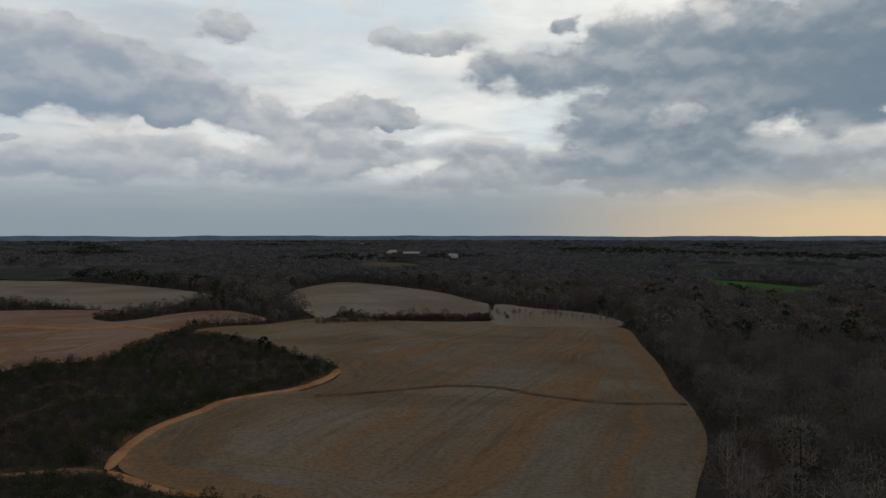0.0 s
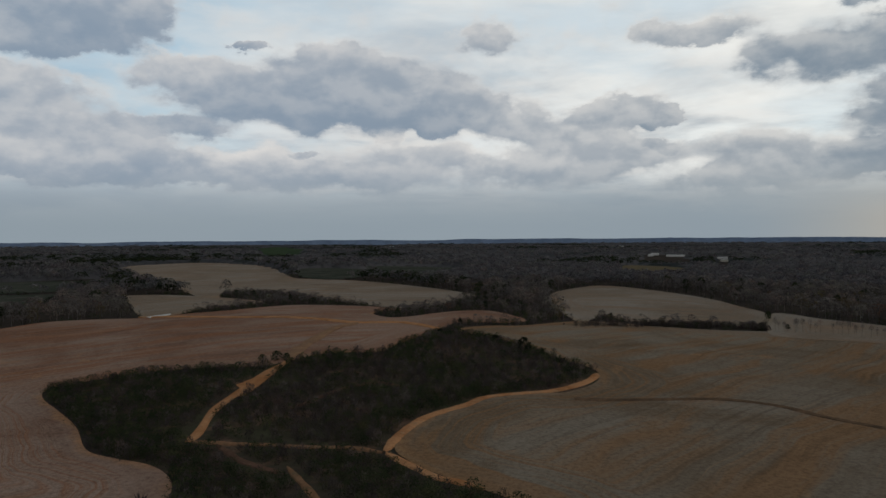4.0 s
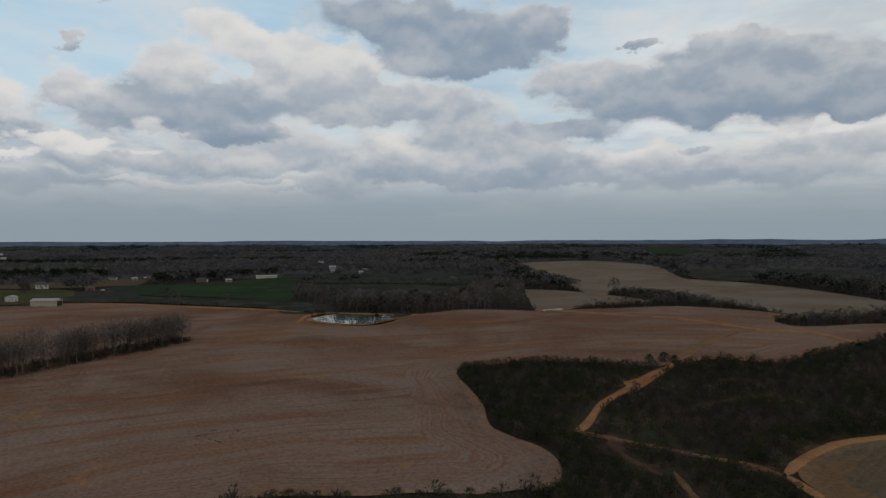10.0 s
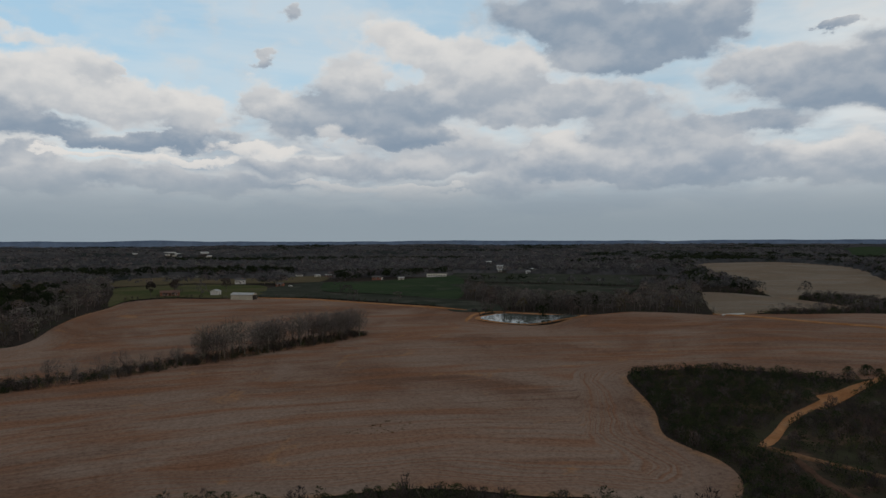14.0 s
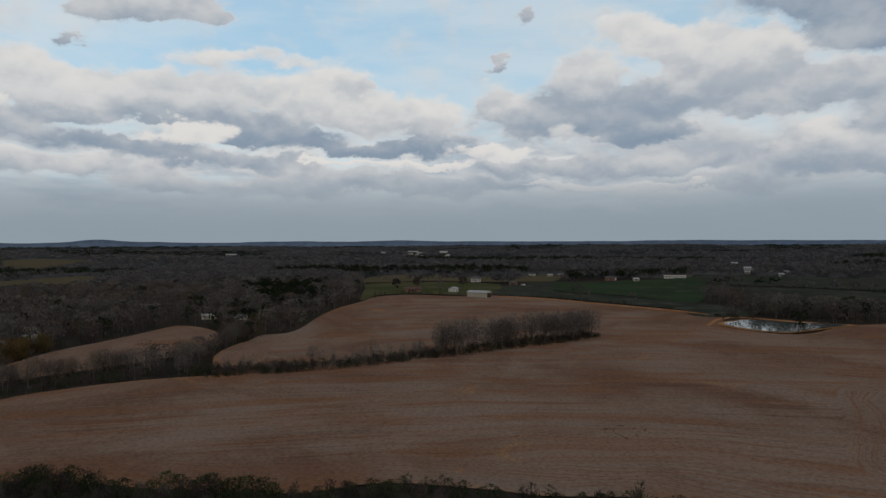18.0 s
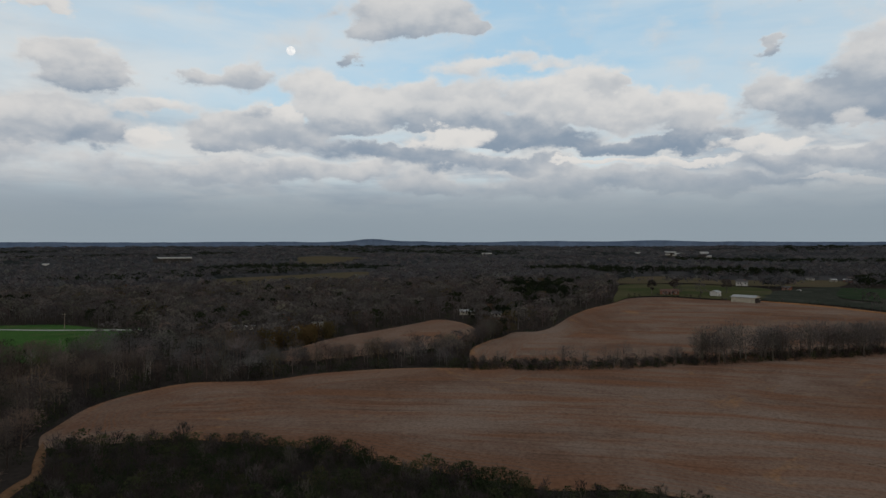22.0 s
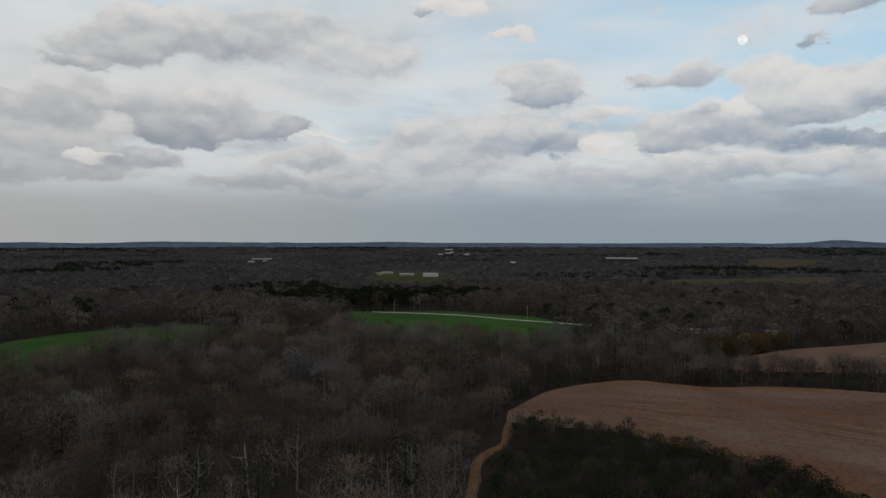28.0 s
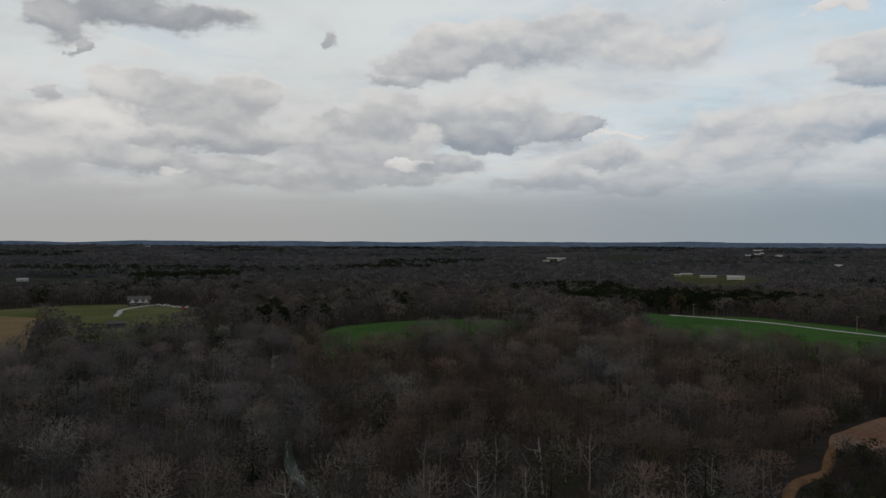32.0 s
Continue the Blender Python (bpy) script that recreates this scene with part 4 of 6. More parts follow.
def ribbon(name, line, width, mat, label, category, lift=0.6, rut=0.08, ragged=0.5):
    path = smooth(line, False, 10)
    d = np.gradient(path, axis=0)
    d /= np.linalg.norm(d, axis=1)[:, None] + 1e-9
    n = np.column_stack([-d[:, 1], d[:, 0]])
    rng = np.random.default_rng(len(path))
    w = width * (1 + ragged * (np.convolve(rng.random(len(path) + 4), np.ones(5) / 5, "valid") - 0.5))
    if "track" in name:  # ends fade out
        count = len(path)
        w = w * np.minimum(1, 0.25 + np.minimum(np.arange(count), count - 1 - np.arange(count)) / 9.0)
    across = np.array([-0.5, -0.36, -0.24, -0.1, 0.1, 0.24, 0.36, 0.5])
    drop = np.array([-0.55, -0.06, -rut, 0, 0, -rut, -0.06, -0.55])
    blur = np.hanning(13)[1:-1]
    edge = np.stack([1.05 + 1.1 * (np.convolve(rng.random(len(path) + len(blur) - 1), blur / blur.sum(), "valid") - 0.5) for _ in across], 1)
    edge[:, 2:-2] = 1.0
    xy = path[:, None] + n[:, None] * (across[None, :, None] * edge[..., None] * w[:, None, None])
    z = height(xy[..., 0], xy[..., 1]) + lift + drop[None]
    v = np.concatenate([xy, z[..., None]], -1).reshape(-1, 3)
    k = len(across)
    i = np.arange(len(path) - 1)[:, None] * k + np.arange(k - 1)[None]
    f = np.stack([i, i + k, i + k + 1, i + 1], -1).reshape(-1, 4)
    me = mesh_of(name, v, f[:, ::-1], mat, True, row=np.full(len(v), 20.0))
    return tagged(new(name, me), label, category, kind="structure"), path


# ground out to the horizon, finer where it is near
angles = np.radians(np.arange(-215, 145, 1.5))
rings = np.concatenate([[0.01, 30, 60], np.arange(80, 900, 10), np.geomspace(900, 4930, 90)])
ga, gr = np.meshgrid(angles, rings)
gx, gy = np.sin(ga) * gr + 0.4 * (gr < 1), np.cos(ga) * gr + 0.4 * (gr < 1)
gv = np.column_stack([gx.ravel(), gy.ravel(), height(gx, gy).ravel()])
na, nr = len(angles), len(rings)
i, j = np.meshgrid(np.arange(nr - 1), np.arange(na), indexing="ij")
gf = np.stack([i * na + j, i * na + (j + 1) % na, (i + 1) * na + (j + 1) % na, (i + 1) * na + j], -1).reshape(-1, 4)
tagged(new("ground", mesh_of("ground", gv, gf[:, ::-1], M["floor"], True)), "leaf-strewn brown woodland ground rolling to the horizon", "ground", kind="structure")

# hills closing the far horizon, their blue painted in for haze
hb = np.radians(np.arange(-180, 180, 0.5))
hz = np.array([55 + 7.0 * noise.fractal(Vector((math.cos(a) * 9, math.sin(a) * 9, 0.4)), 1.0, 2.1, 5) for a in hb])
hz = hz + 15 * np.exp(-((np.degrees(hb) + 111.8) / 1.6) ** 2) + 5 * np.exp(-((np.degrees(hb) + 164) / 5) ** 2)
hv = np.concatenate([np.column_stack([np.sin(hb) * q, np.cos(hb) * q, np.full(len(hb), low) if low else hz]) for q, low in ((3860, -9), (3900, 0), (3925, -9))])
nh = len(hb)
i, j = np.meshgrid(np.arange(2), np.arange(nh), indexing="ij")
hf = np.stack([i * nh + j, i * nh + (j + 1) % nh, (i + 1) * nh + (j + 1) % nh, (i + 1) * nh + j], -1).reshape(-1, 4)
tagged(new("backdrop", mesh_of("backdrop", hv, hf[:, ::-1], M["ridge"], True)), "low hills along the far horizon, painted hazy blue", "hills", kind="structure")

OPEN = []  # outlines that carry no trees
for name, outline, mat, label, category, step in [
    ("field_1", FIELD_EAST, "crop_east", "grey-brown harvested crop field with a clay edge", "field", 6),
    ("field_2", FIELD_WEST, "crop_west", "broad reddish-brown stubble field with curved crop rows", "field", 6),
    ("field_3", FIELD_STRIP, "crop_west", "narrow reddish stubble field between two woods", "field", 8),
    ("field_4", FIELD_HILL, "crop_far", "tan stubble field over a distant hill", "field", 14),
    ("field_5", FIELD_HOLLOW, "crop_far", "small tan stubble field beside dark woods", "field", 10),
    ("field_6", FIELD_NORTH, "crop_far", "pale tan stubble field ringed by bare woods", "field", 10),
    ("field_7", FIELD_SLOPE, "crop_far", "sliver of tan field behind a row of trees", "field", 8),
    ("field_8", WHEAT_FAR, "wheat", "bright green wheat field deep in the woods", "field", 12),
    ("field_9", WHEAT_WEST, "wheat_dark", "dark green wheat field beyond the farm", "field", 12),
    ("field_10", PASTURE, "pasture", "dull grey-green pasture beside the stubble field", "pasture", 10),
    ("field_11", LAWN_FARM, "lawn", "mown green lawn round the farm buildings", "lawn", 9),
    ("field_12", MEADOW_TAN, "meadow", "dry tan meadow behind the farmhouse", "meadow", 12),
    ("field_13", PASTURE_BRUSHY, "pasture", "strip of dark pasture between hedge lines", "pasture", 14),
    ("field_23", PASTURE_STRIP, "pasture", "dim green strip between overgrown hedges", "pasture", 12),
    ("field_24", PASTURE_POND, "pasture", "grey-green rough grass beside the pond", "pasture", 8),
    ("field_14", WHEAT_ROAD, "wheat", "vivid green wheat field crossed by a pale road", "field", 9),
    ("field_15", WHEAT_SOUTH, "wheat", "vivid green wheat field behind bare woods", "field", 9),
    ("field_16", LAWN_SOUTH, "pale_lawn", "pale green lawn round a large dark house", "lawn", 10),
    ("field_17", BARE_SOUTH, "bare", "patch of bare tan earth below a lawn", "field", 10),
    ("field_18", LAWN_HOMES, "pale_lawn", "green lawn slope below long pale homes", "lawn", 14),
    ("field_19", MEADOW_FAR, "meadow", "long tan meadow among grey woods", "meadow", 16),
    ("field_20", LAWN_FAR, "lawn", "distant lawn beside a white building", "lawn", 14),
    ("field_21", WHEAT_HAZE, "pasture", "far green field among grey woods", "field", 30),
    ("field_25", CLEARING_A, "meadow", "far tan clearing in grey woods", "field", 30),
    ("field_26", CLEARING_B, "meadow", "far tan clearing in grey woods", "field", 30),
    ("field_27", CLEARING_C, "pasture", "far pale pasture in grey woods", "pasture", 30),
    ("field_28", CLEARING_D, "pasture", "long pale pasture in far woods", "pasture", 30),
    ("field_29", CLEARING_E, "wheat_dark", "far dark green field in woods", "field", 40),
    ("field_30", CLEARING_F, "wheat_dark", "far dark green field in woods", "field", 40),
    ("field_31", CLEARING_G, "meadow", "far dry clearing below the factory", "field", 30),
    ("field_32", CLEARING_H, "meadow", "far tan clearing in grey woods", "field", 30),
    ("field_33", CLEARING_I, "pasture", "far grey pasture in woods", "pasture", 30),
    ("field_34", CLEARING_J, "pasture", "far grey pasture in woods", "pasture", 30),
    ("field_22", LAWN_EDGE, "pasture", "far pasture beside a white house", "pasture", 16),
]:
    _, ring = sheet(name, outline, M[mat], label, category, step, 0.3 + 0.02 * len(OPEN))
    OPEN.append(ring)
sheet("scrubland", SCRUB, M["heath"], "dark scrubby hummock of brambles and dead grass", "scrubland", 7, 0.15)
SCRUB_RING, THICKET_RING = smooth(SCRUB), smooth(THICKET)
bank = np.array(POND, float)
sheet("pond_bank", (bank - bank.mean(0)) * 1.13 + bank.mean(0), M["dirt"], "bare clay margin round the pond", "bank", 8, 0.62)
_, POND_RING = sheet("pond", POND, M["water"], "still farm pond mirroring the sky and bare trees", "pond", 8, 0.85)
OPEN.append(POND_RING)

sheet("clay_bank", CLAY_SPUR, M["dirt"], "bare washed-out clay beside the track", "bank", 4, 0.5)

TRACKS = []
for name, line, width, mat, label in [
    ("track_1", TRACK_SCRUB, 3.0, "dirt", "orange clay track climbing through scrub"),
    ("track_2", TRACK_HOLLOW, 2.0, "path", "narrow orange dirt track through brush"),
    ("track_3", TRACK_EDGE, 3.4, "dirt", "curving orange dirt track along a field edge"),
    ("track_4", TRACK_BRUSH, 1.8, "path", "short dirt path down through the brush"),
    ("track_5", TRACK_FORK, 2.4, "dirt", "dirt track skirting the crop field"),
    ("track_6", TRACK_CREST, 6.5, "dirt", "pale farm track across the stubble crest"),
    ("track_7", TRACK_SWATH, 5.5, "worn", "wide worn clay swath down the stubble field"),
    ("track_8", TRACK_HEADLAND, 6.0, "dirt", "orange headland track beside the pasture"),
    ("track_9", TRACK_WOOD, 2.3, "path", "orange dirt track leaving the field through woods"),
    ("track_10", POND_BANK, 3.2, "dirt", "bare orange clay bank round the pond"),
    ("track_11", PALE_SPOT, 6.0, "asphalt", "pale gravel patch at the farm track's end"),
    ("road_1", ROAD_LANE, 2.6, "asphalt", "pale country road across green wheat"),
    ("road_2", ROAD_DRIVE, 3.5, "asphalt", "pale curved driveway on a lawn"),
    ("creek", CREEK, 2.8, "water", "narrow creek glinting between bare trees"),
    ("track_12", SCRUB_PATH_A, 1.7, "hollow_path", "faint red-brown path through the brambles"),
    ("track_13", SCRUB_PATH_B, 1.5, "hollow_path", "faint red-brown path through the brambles"),
    ("track_14", SCRUB_PATH_C, 1.8, "hollow_path", "overgrown dirt path below the fork"),
    ("ditch", DITCH, 3.0, "mud", "dark eroded furrow across the crop field"),
]:
    kind = "creek" if name == "creek" else "ditch" if name == "ditch" else "track" if name[0] == "t" else "road"
    _, path = ribbon(name, line, width, M[mat], label, kind, 0.95 if mat in ("water", "asphalt") or width > 5.5 or name in ("track_6", "track_7", "track_8") else 0.6, rut=0.02 if mat in ("water", "asphalt") else 0.1)
    if name != "creek":
        TRACKS.append((path, width))

# ---------------------------------------------------------------- building kit
def part(name, bm, mat, parent, label=""):
    me = bpy.data.meshes.new(name)
    bm.to_mesh(me)
    bm.free()
    me.materials.append(mat)
    ob = new(name, me)
    ob.parent = parent
    return tagged(ob, label)


def thing(name, x, y, turn, label, category, group="", lift=0.3, z=None):
    ob = new(name)
    ob.matrix_world = pose(x, y, float(height(x, y)) + lift if z is None else z, 0, 0, turn)
    return tagged(ob, label, category, group)


def box(bm, x0, x1, y0, y1, z0, z1, bevel=0.0):
    m = Matrix.Translation(((x0 + x1) / 2, (y0 + y1) / 2, (z0 + z1) / 2)) @ Matrix.Diagonal((x1 - x0, y1 - y0, z1 - z0, 1))
    made = bmesh.ops.create_cube(bm, size=1, matrix=m)
    if bevel:
        edges = {e for v in made["verts"] for e in v.link_edges}
        bmesh.ops.bevel(bm, geom=list(edges), offset=bevel, segments=1, affect="EDGES")
    return bm


def boxed(*args, bevel=0.0):
    return box(bmesh.new(), *args, bevel=bevel)


def prism(bm, outline, y0, y1):
    """Outline of (x, z) pushed from y0 to y1."""
    a = [bm.verts.new((x, y0, z)) for x, z in outline]
    b = [bm.verts.new((x, y1, z)) for x, z in outline]
    bm.faces.new(a)
    bm.faces.new(b[::-1])
    for k in range(len(a)):
        bm.faces.new((a[k], b[k], b[(k + 1) % len(a)], a[(k + 1) % len(a)]))
    bmesh.ops.recalc_face_normals(bm, faces=bm.faces)
    return bm


def facing(x, y):
    """The turn that lets a thing's front (its -y side) look back to the open land."""
    return -math.degrees(math.atan2(x, y))


def house(name, x, y, w, d, h, wall, roof, label, category="house", turn=0.0, pitch=0.38, windows=3, chimney=False, porch=False, doors=1, group=""):
    ob = thing(name, x, y, facing(x, y) + turn, label, category, group)
    rise = d / 2 * pitch
    bm = prism(bmesh.new(), [(-d / 2, -0.6), (d / 2, -0.6), (d / 2, h), (0, h + rise), (-d / 2, h)], -w / 2, w / 2)
    bmesh.ops.rotate(bm, verts=bm.verts, matrix=Matrix.Rotation(radians(-90), 3, "Z"))
    part("wall", bm, wall, ob)
    for s in (-1, 1):
        bm = bmesh.new()
        over, t = 0.45, 0.16
        prism(bm, [(0, h + rise + 0.03), (s * (d / 2 + over), h - over * pitch + 0.03), (s * (d / 2 + over), h - over * pitch + 0.03 + t), (0, h + rise + 0.03 + t)], -w / 2 - over, w / 2 + over)
        bmesh.ops.rotate(bm, verts=bm.verts, matrix=Matrix.Rotation(radians(-90), 3, "Z"))
        part("roof", bm, roof, ob)
    if windows:
        gap = w / (windows + 1)
        for k in range(windows):
            cx = -w / 2 + gap * (k + 1)
            if doors and k == windows // 2:
                continue
            pane = part("window", boxed(cx - 0.55, cx + 0.55, -d / 2 - 0.05, -d / 2 + 0.02, h * 0.35, h * 0.8), M["glass"], ob)
            fr = bmesh.new()
            for a in ((cx - 0.67, cx - 0.55, h * 0.33, h * 0.83), (cx + 0.55, cx + 0.67, h * 0.33, h * 0.83), (cx - 0.67, cx + 0.67, h * 0.8, h * 0.83), (cx - 0.67, cx + 0.67, h * 0.31, h * 0.35)):
                box(fr, a[0], a[1], -d / 2 - 0.09, -d / 2 + 0.02, a[2], a[3])
            part("frame", fr, M["white"], pane)
    if doors:
        part("door", boxed(-0.5, 0.5, -d / 2 - 0.06, -d / 2 + 0.02, 0.1, 2.1), M["shadow_box"], ob)
    if chimney:
        part("chimney", box(boxed(w * 0.22, w * 0.22 + 0.9, -0.4, 0.5, h, h + rise + 1.0), w * 0.22 - 0.08, w * 0.22 + 0.98, -0.48, 0.58, h + rise + 1.0, h + rise + 1.15), M["brick"], ob)
    if porch:
        part("porch_roof", prism(bmesh.new(), [(-w * 0.3, h * 0.82), (w * 0.3, h * 0.82), (w * 0.3, h * 0.9), (-w * 0.3, h * 0.9)], -d / 2 - 2.2, -d / 2), roof, ob)
        for k in range(4):
            cx = -w * 0.28 + k * w * 0.56 / 3
            part("post", boxed(cx - 0.08, cx + 0.08, -d / 2 - 2.15, -d / 2 - 1.99, -0.3, h * 0.82), M["white"], ob)
    return ob


# ---------------------------------------------------------------- plants as loose triangles
def tube(line, radii, sides):
    line = np.asarray(line, float)
    v, f = [], []
    for k, (p, r) in enumerate(zip(line, radii)):
        d = line[min(k + 1, len(line) - 1)] - line[max(k - 1, 0)]
        d = d / (np.linalg.norm(d) + 1e-9)
        a = np.cross(d, (0.3, 0.9, 0.2))
        a /= np.linalg.norm(a)
        b = np.cross(d, a)
        for s in range(sides):
            q = 2 * math.pi * s / sides
            v.append(p + r * (a * math.cos(q) + b * math.sin(q)))
    for k in range(len(line) - 1):
        for s in range(sides):
            i, j = k * sides + s, k * sides + (s + 1) % sides
            f += [(i, j, j + sides), (i, j + sides, i + sides)]
    return np.array(v), np.array(f)


def gather(pieces):
    vs, fs, n = [], [], 0
    for v, f in pieces:
        vs.append(v)
        fs.append(f + n)
        n += len(v)
    return np.concatenate(vs), np.concatenate(fs)


def slivers(base, tip, width, rng):
    """Thin leaf or twig triangles from base points to tips."""
    d = tip - base
    side = np.cross(d, rng.normal(size=d.shape))
    side /= np.linalg.norm(side, axis=1)[:, None] + 1e-9
    w = side * np.asarray(width).reshape(-1, 1) / 2
    n = len(base)
    v = np.stack([base - w, base + w, tip], 1).reshape(-1, 3)
    return v, np.arange(3 * n).reshape(-1, 3)


def bare_tree(seed, limbs=8, twigs=150, sides=5, wide=0.011, length=0.11, spread=0.30, low=0.28, full=False):
    """A leafless broadleaf of height 1: trunk, limbs that fork inside the crown, and a dome of fine twigs."""
    rng = np.random.default_rng(seed)
    lean = rng.normal(0, 0.03, 2)
    zs = np.array([0, 0.22, 0.5, 0.7, 0.84])
    stem = np.column_stack([lean[0] * zs + rng.normal(0, 0.008, 5), lean[1] * zs + rng.normal(0, 0.008, 5), zs])
    stem[0] = 0
    wood = [tube(stem, [0.017, 0.013, 0.009, 0.005, 0.002], sides)]
    heart = np.array([lean[0] * 0.6, lean[1] * 0.6, 0.50 if full else 0.54 + low * 0.2])
    reach_z = 0.93 - heart[2]
    # a few lobes make the outline of the crown uneven
    lobes = rng.normal(size=(6, 3))
    lobes[:, 2] = abs(lobes[:, 2]) * 0.8
    lobes /= np.linalg.norm(lobes, axis=1)[:, None]
    for k in range(limbs):
        z = low + (0.66 - low) * (k + rng.random()) / limbs
        a = 2.4 * k + rng.normal(0, 0.4)
        start = np.array([np.interp(z, zs, stem[:, 0]), np.interp(z, zs, stem[:, 1]), z])
        up = rng.uniform(-0.1, 0.85)
        out = spread * math.sqrt(max(0.05, 1 - up * up)) * rng.uniform(0.65, 0.92)
        end = heart + np.array([math.cos(a) * out, math.sin(a) * out, up * reach_z * 0.9])
        end[2] = max(end[2], z + 0.08)
        mid = start * 0.5 + end * 0.5 + np.array([math.cos(a), math.sin(a), -0.8]) * 0.025
        wood.append(tube([start, mid, end], [0.007, 0.004, 0.001], 3))
    q = rng.normal(size=(twigs, 3))
    q /= np.linalg.norm(q, axis=1)[:, None]
    q[:, 2] = np.where(q[:, 2] < (-0.92 if full else -0.3), -q[:, 2], q[:, 2])
    lump = 0.70 + 0.38 * (np.clip(q @ lobes.T, 0, 1) ** 5).max(1)
    depth = rng.random(twigs)[:, None] ** 0.38
    seats = heart + q * (depth * lump[:, None] * np.array([spread, spread, reach_z]))
    d = q * 0.9 + rng.normal(0, 0.45, q.shape) + (0, 0, 0.35)
    d /= np.linalg.norm(d, axis=1)[:, None]
    tips = seats + d * length * (0.6 + 0.8 * rng.random((twigs, 1)))
    return gather(wood), slivers(seats, tips, wide * (0.6 + 0.8 * rng.random(twigs)), rng)


def pine_tree(seed, sprays=150, wide=0.19):
    """A pine of height 1: a bare stem and short needle sprays through a rounded head."""
    rng = np.random.default_rng(seed)
    wood = tube([(0, 0, 0), (0.005, 0, 0.5), (0, 0.004, 0.97)], [0.018, 0.011, 0.002], 5)
    z = np.clip(0.12 + 0.86 * rng.random(sprays) ** 1.15, 0.4, 1)
    r = wide * 1.3 * np.sqrt(np.clip(1 - ((z - 0.72) / 0.34) ** 2, 0.02, 1))
    a = rng.random(sprays) * 2 * math.pi
    k = 0.25 + 0.75 * rng.random(sprays)
    base = np.column_stack([np.cos(a) * r * np.sqrt(k), np.sin(a) * r * np.sqrt(k), z])
    d = rng.normal(size=(sprays, 3)) + np.column_stack([np.cos(a) * 0.5, np.sin(a) * 0.5, np.full(sprays, 0.5)])
    tip = base + d / np.linalg.norm(d, axis=1)[:, None] * (0.045 + 1.6 / sprays)
    return wood, slivers(base, tip, (0.5 + rng.random(sprays)) * (0.012 + 2.2 / sprays), rng)


def evergreen_form(seed, sprays, wide):
    """A dense cedar of height 1, with its crown almost down to the ground."""
    stem = tube([(0, 0, 0), (0.005, 0, 0.5), (0, 0.004, 0.9)], [0.025, 0.015, 0.003], 5)
    return stem, crown_form(seed, sprays, 0.05, wide, 7, False, True)


def shrub(seed, leaves=110, stems=6, wide=0.10, length=0.24, upright=False):
    """A bush of height 1: stems and a domed head of leaf or twig slivers."""
    rng = np.random.default_rng(seed)
    a = rng.random(leaves) * 2 * math.pi
    z = rng.random(leaves) ** 0.8
    r = (0.62 if not upright else 0.42) * np.sqrt(np.clip(1.02 - z ** 2, 0, 1)) * np.sqrt(rng.random(leaves))
    lump = 1 + 0.25 * np.sin(3 * a + seed) + 0.12 * np.sin(7 * a + 2 * seed)
    base = np.column_stack([np.cos(a) * r * lump, np.sin(a) * r * lump, z * 0.86])
    d = rng.normal(0, 0.6, (leaves, 3)) + np.column_stack([np.cos(a) * 0.6, np.sin(a) * 0.6, np.full(leaves, 1.4 if upright else 0.45)])
    d /= np.linalg.norm(d, axis=1)[:, None]
    tip = base + d * length * (0.6 + 0.8 * rng.random((leaves, 1)))
    tip[:, 2] = np.clip(tip[:, 2], 0.03, 1.1)
    wood = []
    for k in range(stems):
        q = 2 * math.pi * k / stems + rng.random()
        wood.append(tube([(0.04 * math.cos(q), 0.04 * math.sin(q), -0.03), (0.3 * math.cos(q), 0.3 * math.sin(q), 0.55 + 0.3 * rng.random())], [0.022, 0.006], 3))
    return gather(wood), slivers(base, tip, wide * (0.6 + 0.8 * rng.random(leaves)), rng)


def crown_form(seed, facets, size, wide=0.36, lobes=6, trunk=True, evergreen=False):
    """A tree of height 1 seen from afar: a crown of several rounded clumps, each a loose shell of twig sprays."""
    rng = np.random.default_rng(seed)
    hearts = [np.array([0, 0, 0.62])]
    radii = [wide * 0.72]
    for k in range(lobes):
        a = 2.4 * k + rng.normal(0, 0.4)
        out = wide * rng.uniform(0.45, 0.75)
        hearts.append(np.array([math.cos(a) * out, math.sin(a) * out, rng.uniform(0.30, 0.76)]))
        radii.append(wide * rng.uniform(0.32, 0.52))
    hearts, radii = np.array(hearts), np.array(radii)
    pick = rng.choice(len(radii), facets * 3, p=radii ** 2 / (radii ** 2).sum())
    q = rng.normal(size=(facets * 3, 3))
    q[:, 2] = np.where(q[:, 2] < -0.35, -q[:, 2], q[:, 2])
    q /= np.linalg.norm(q, axis=1)[:, None]
    stretch = np.array([1, 1, 1.25 if evergreen else 1.0])
    seat = hearts[pick] + q * radii[pick][:, None] * rng.uniform(0.88, 1.06, (len(q), 1)) * stretch
    buried = np.zeros(len(q), bool)
    for h, r in zip(hearts, radii):
        buried |= np.linalg.norm((seat - h) / stretch, axis=1) < r * 0.82
    seat, q = seat[~buried][:facets], q[~buried][:facets]
    n = q + rng.normal(0, 0.42, q.shape)
    n /= np.linalg.norm(n, axis=1)[:, None]
    a = np.cross(n, rng.normal(size=n.shape))
    a /= np.linalg.norm(a, axis=1)[:, None]
    b = np.cross(n, a)
    s = size * rng.uniform(0.6, 1.5, (len(q), 1))
    v = np.stack([seat + a * s * 1.5, seat - a * s * 0.6 + b * s * 0.42, seat - a * s * 0.6 - b * s * 0.42], 1).reshape(-1, 3)
    shell = (v, np.arange(len(v)).reshape(-1, 3))
    return gather([tube([(0, 0, 0), (0.01, 0, 0.6)], [0.02, 0.008], 3), shell]) if trunk else shell


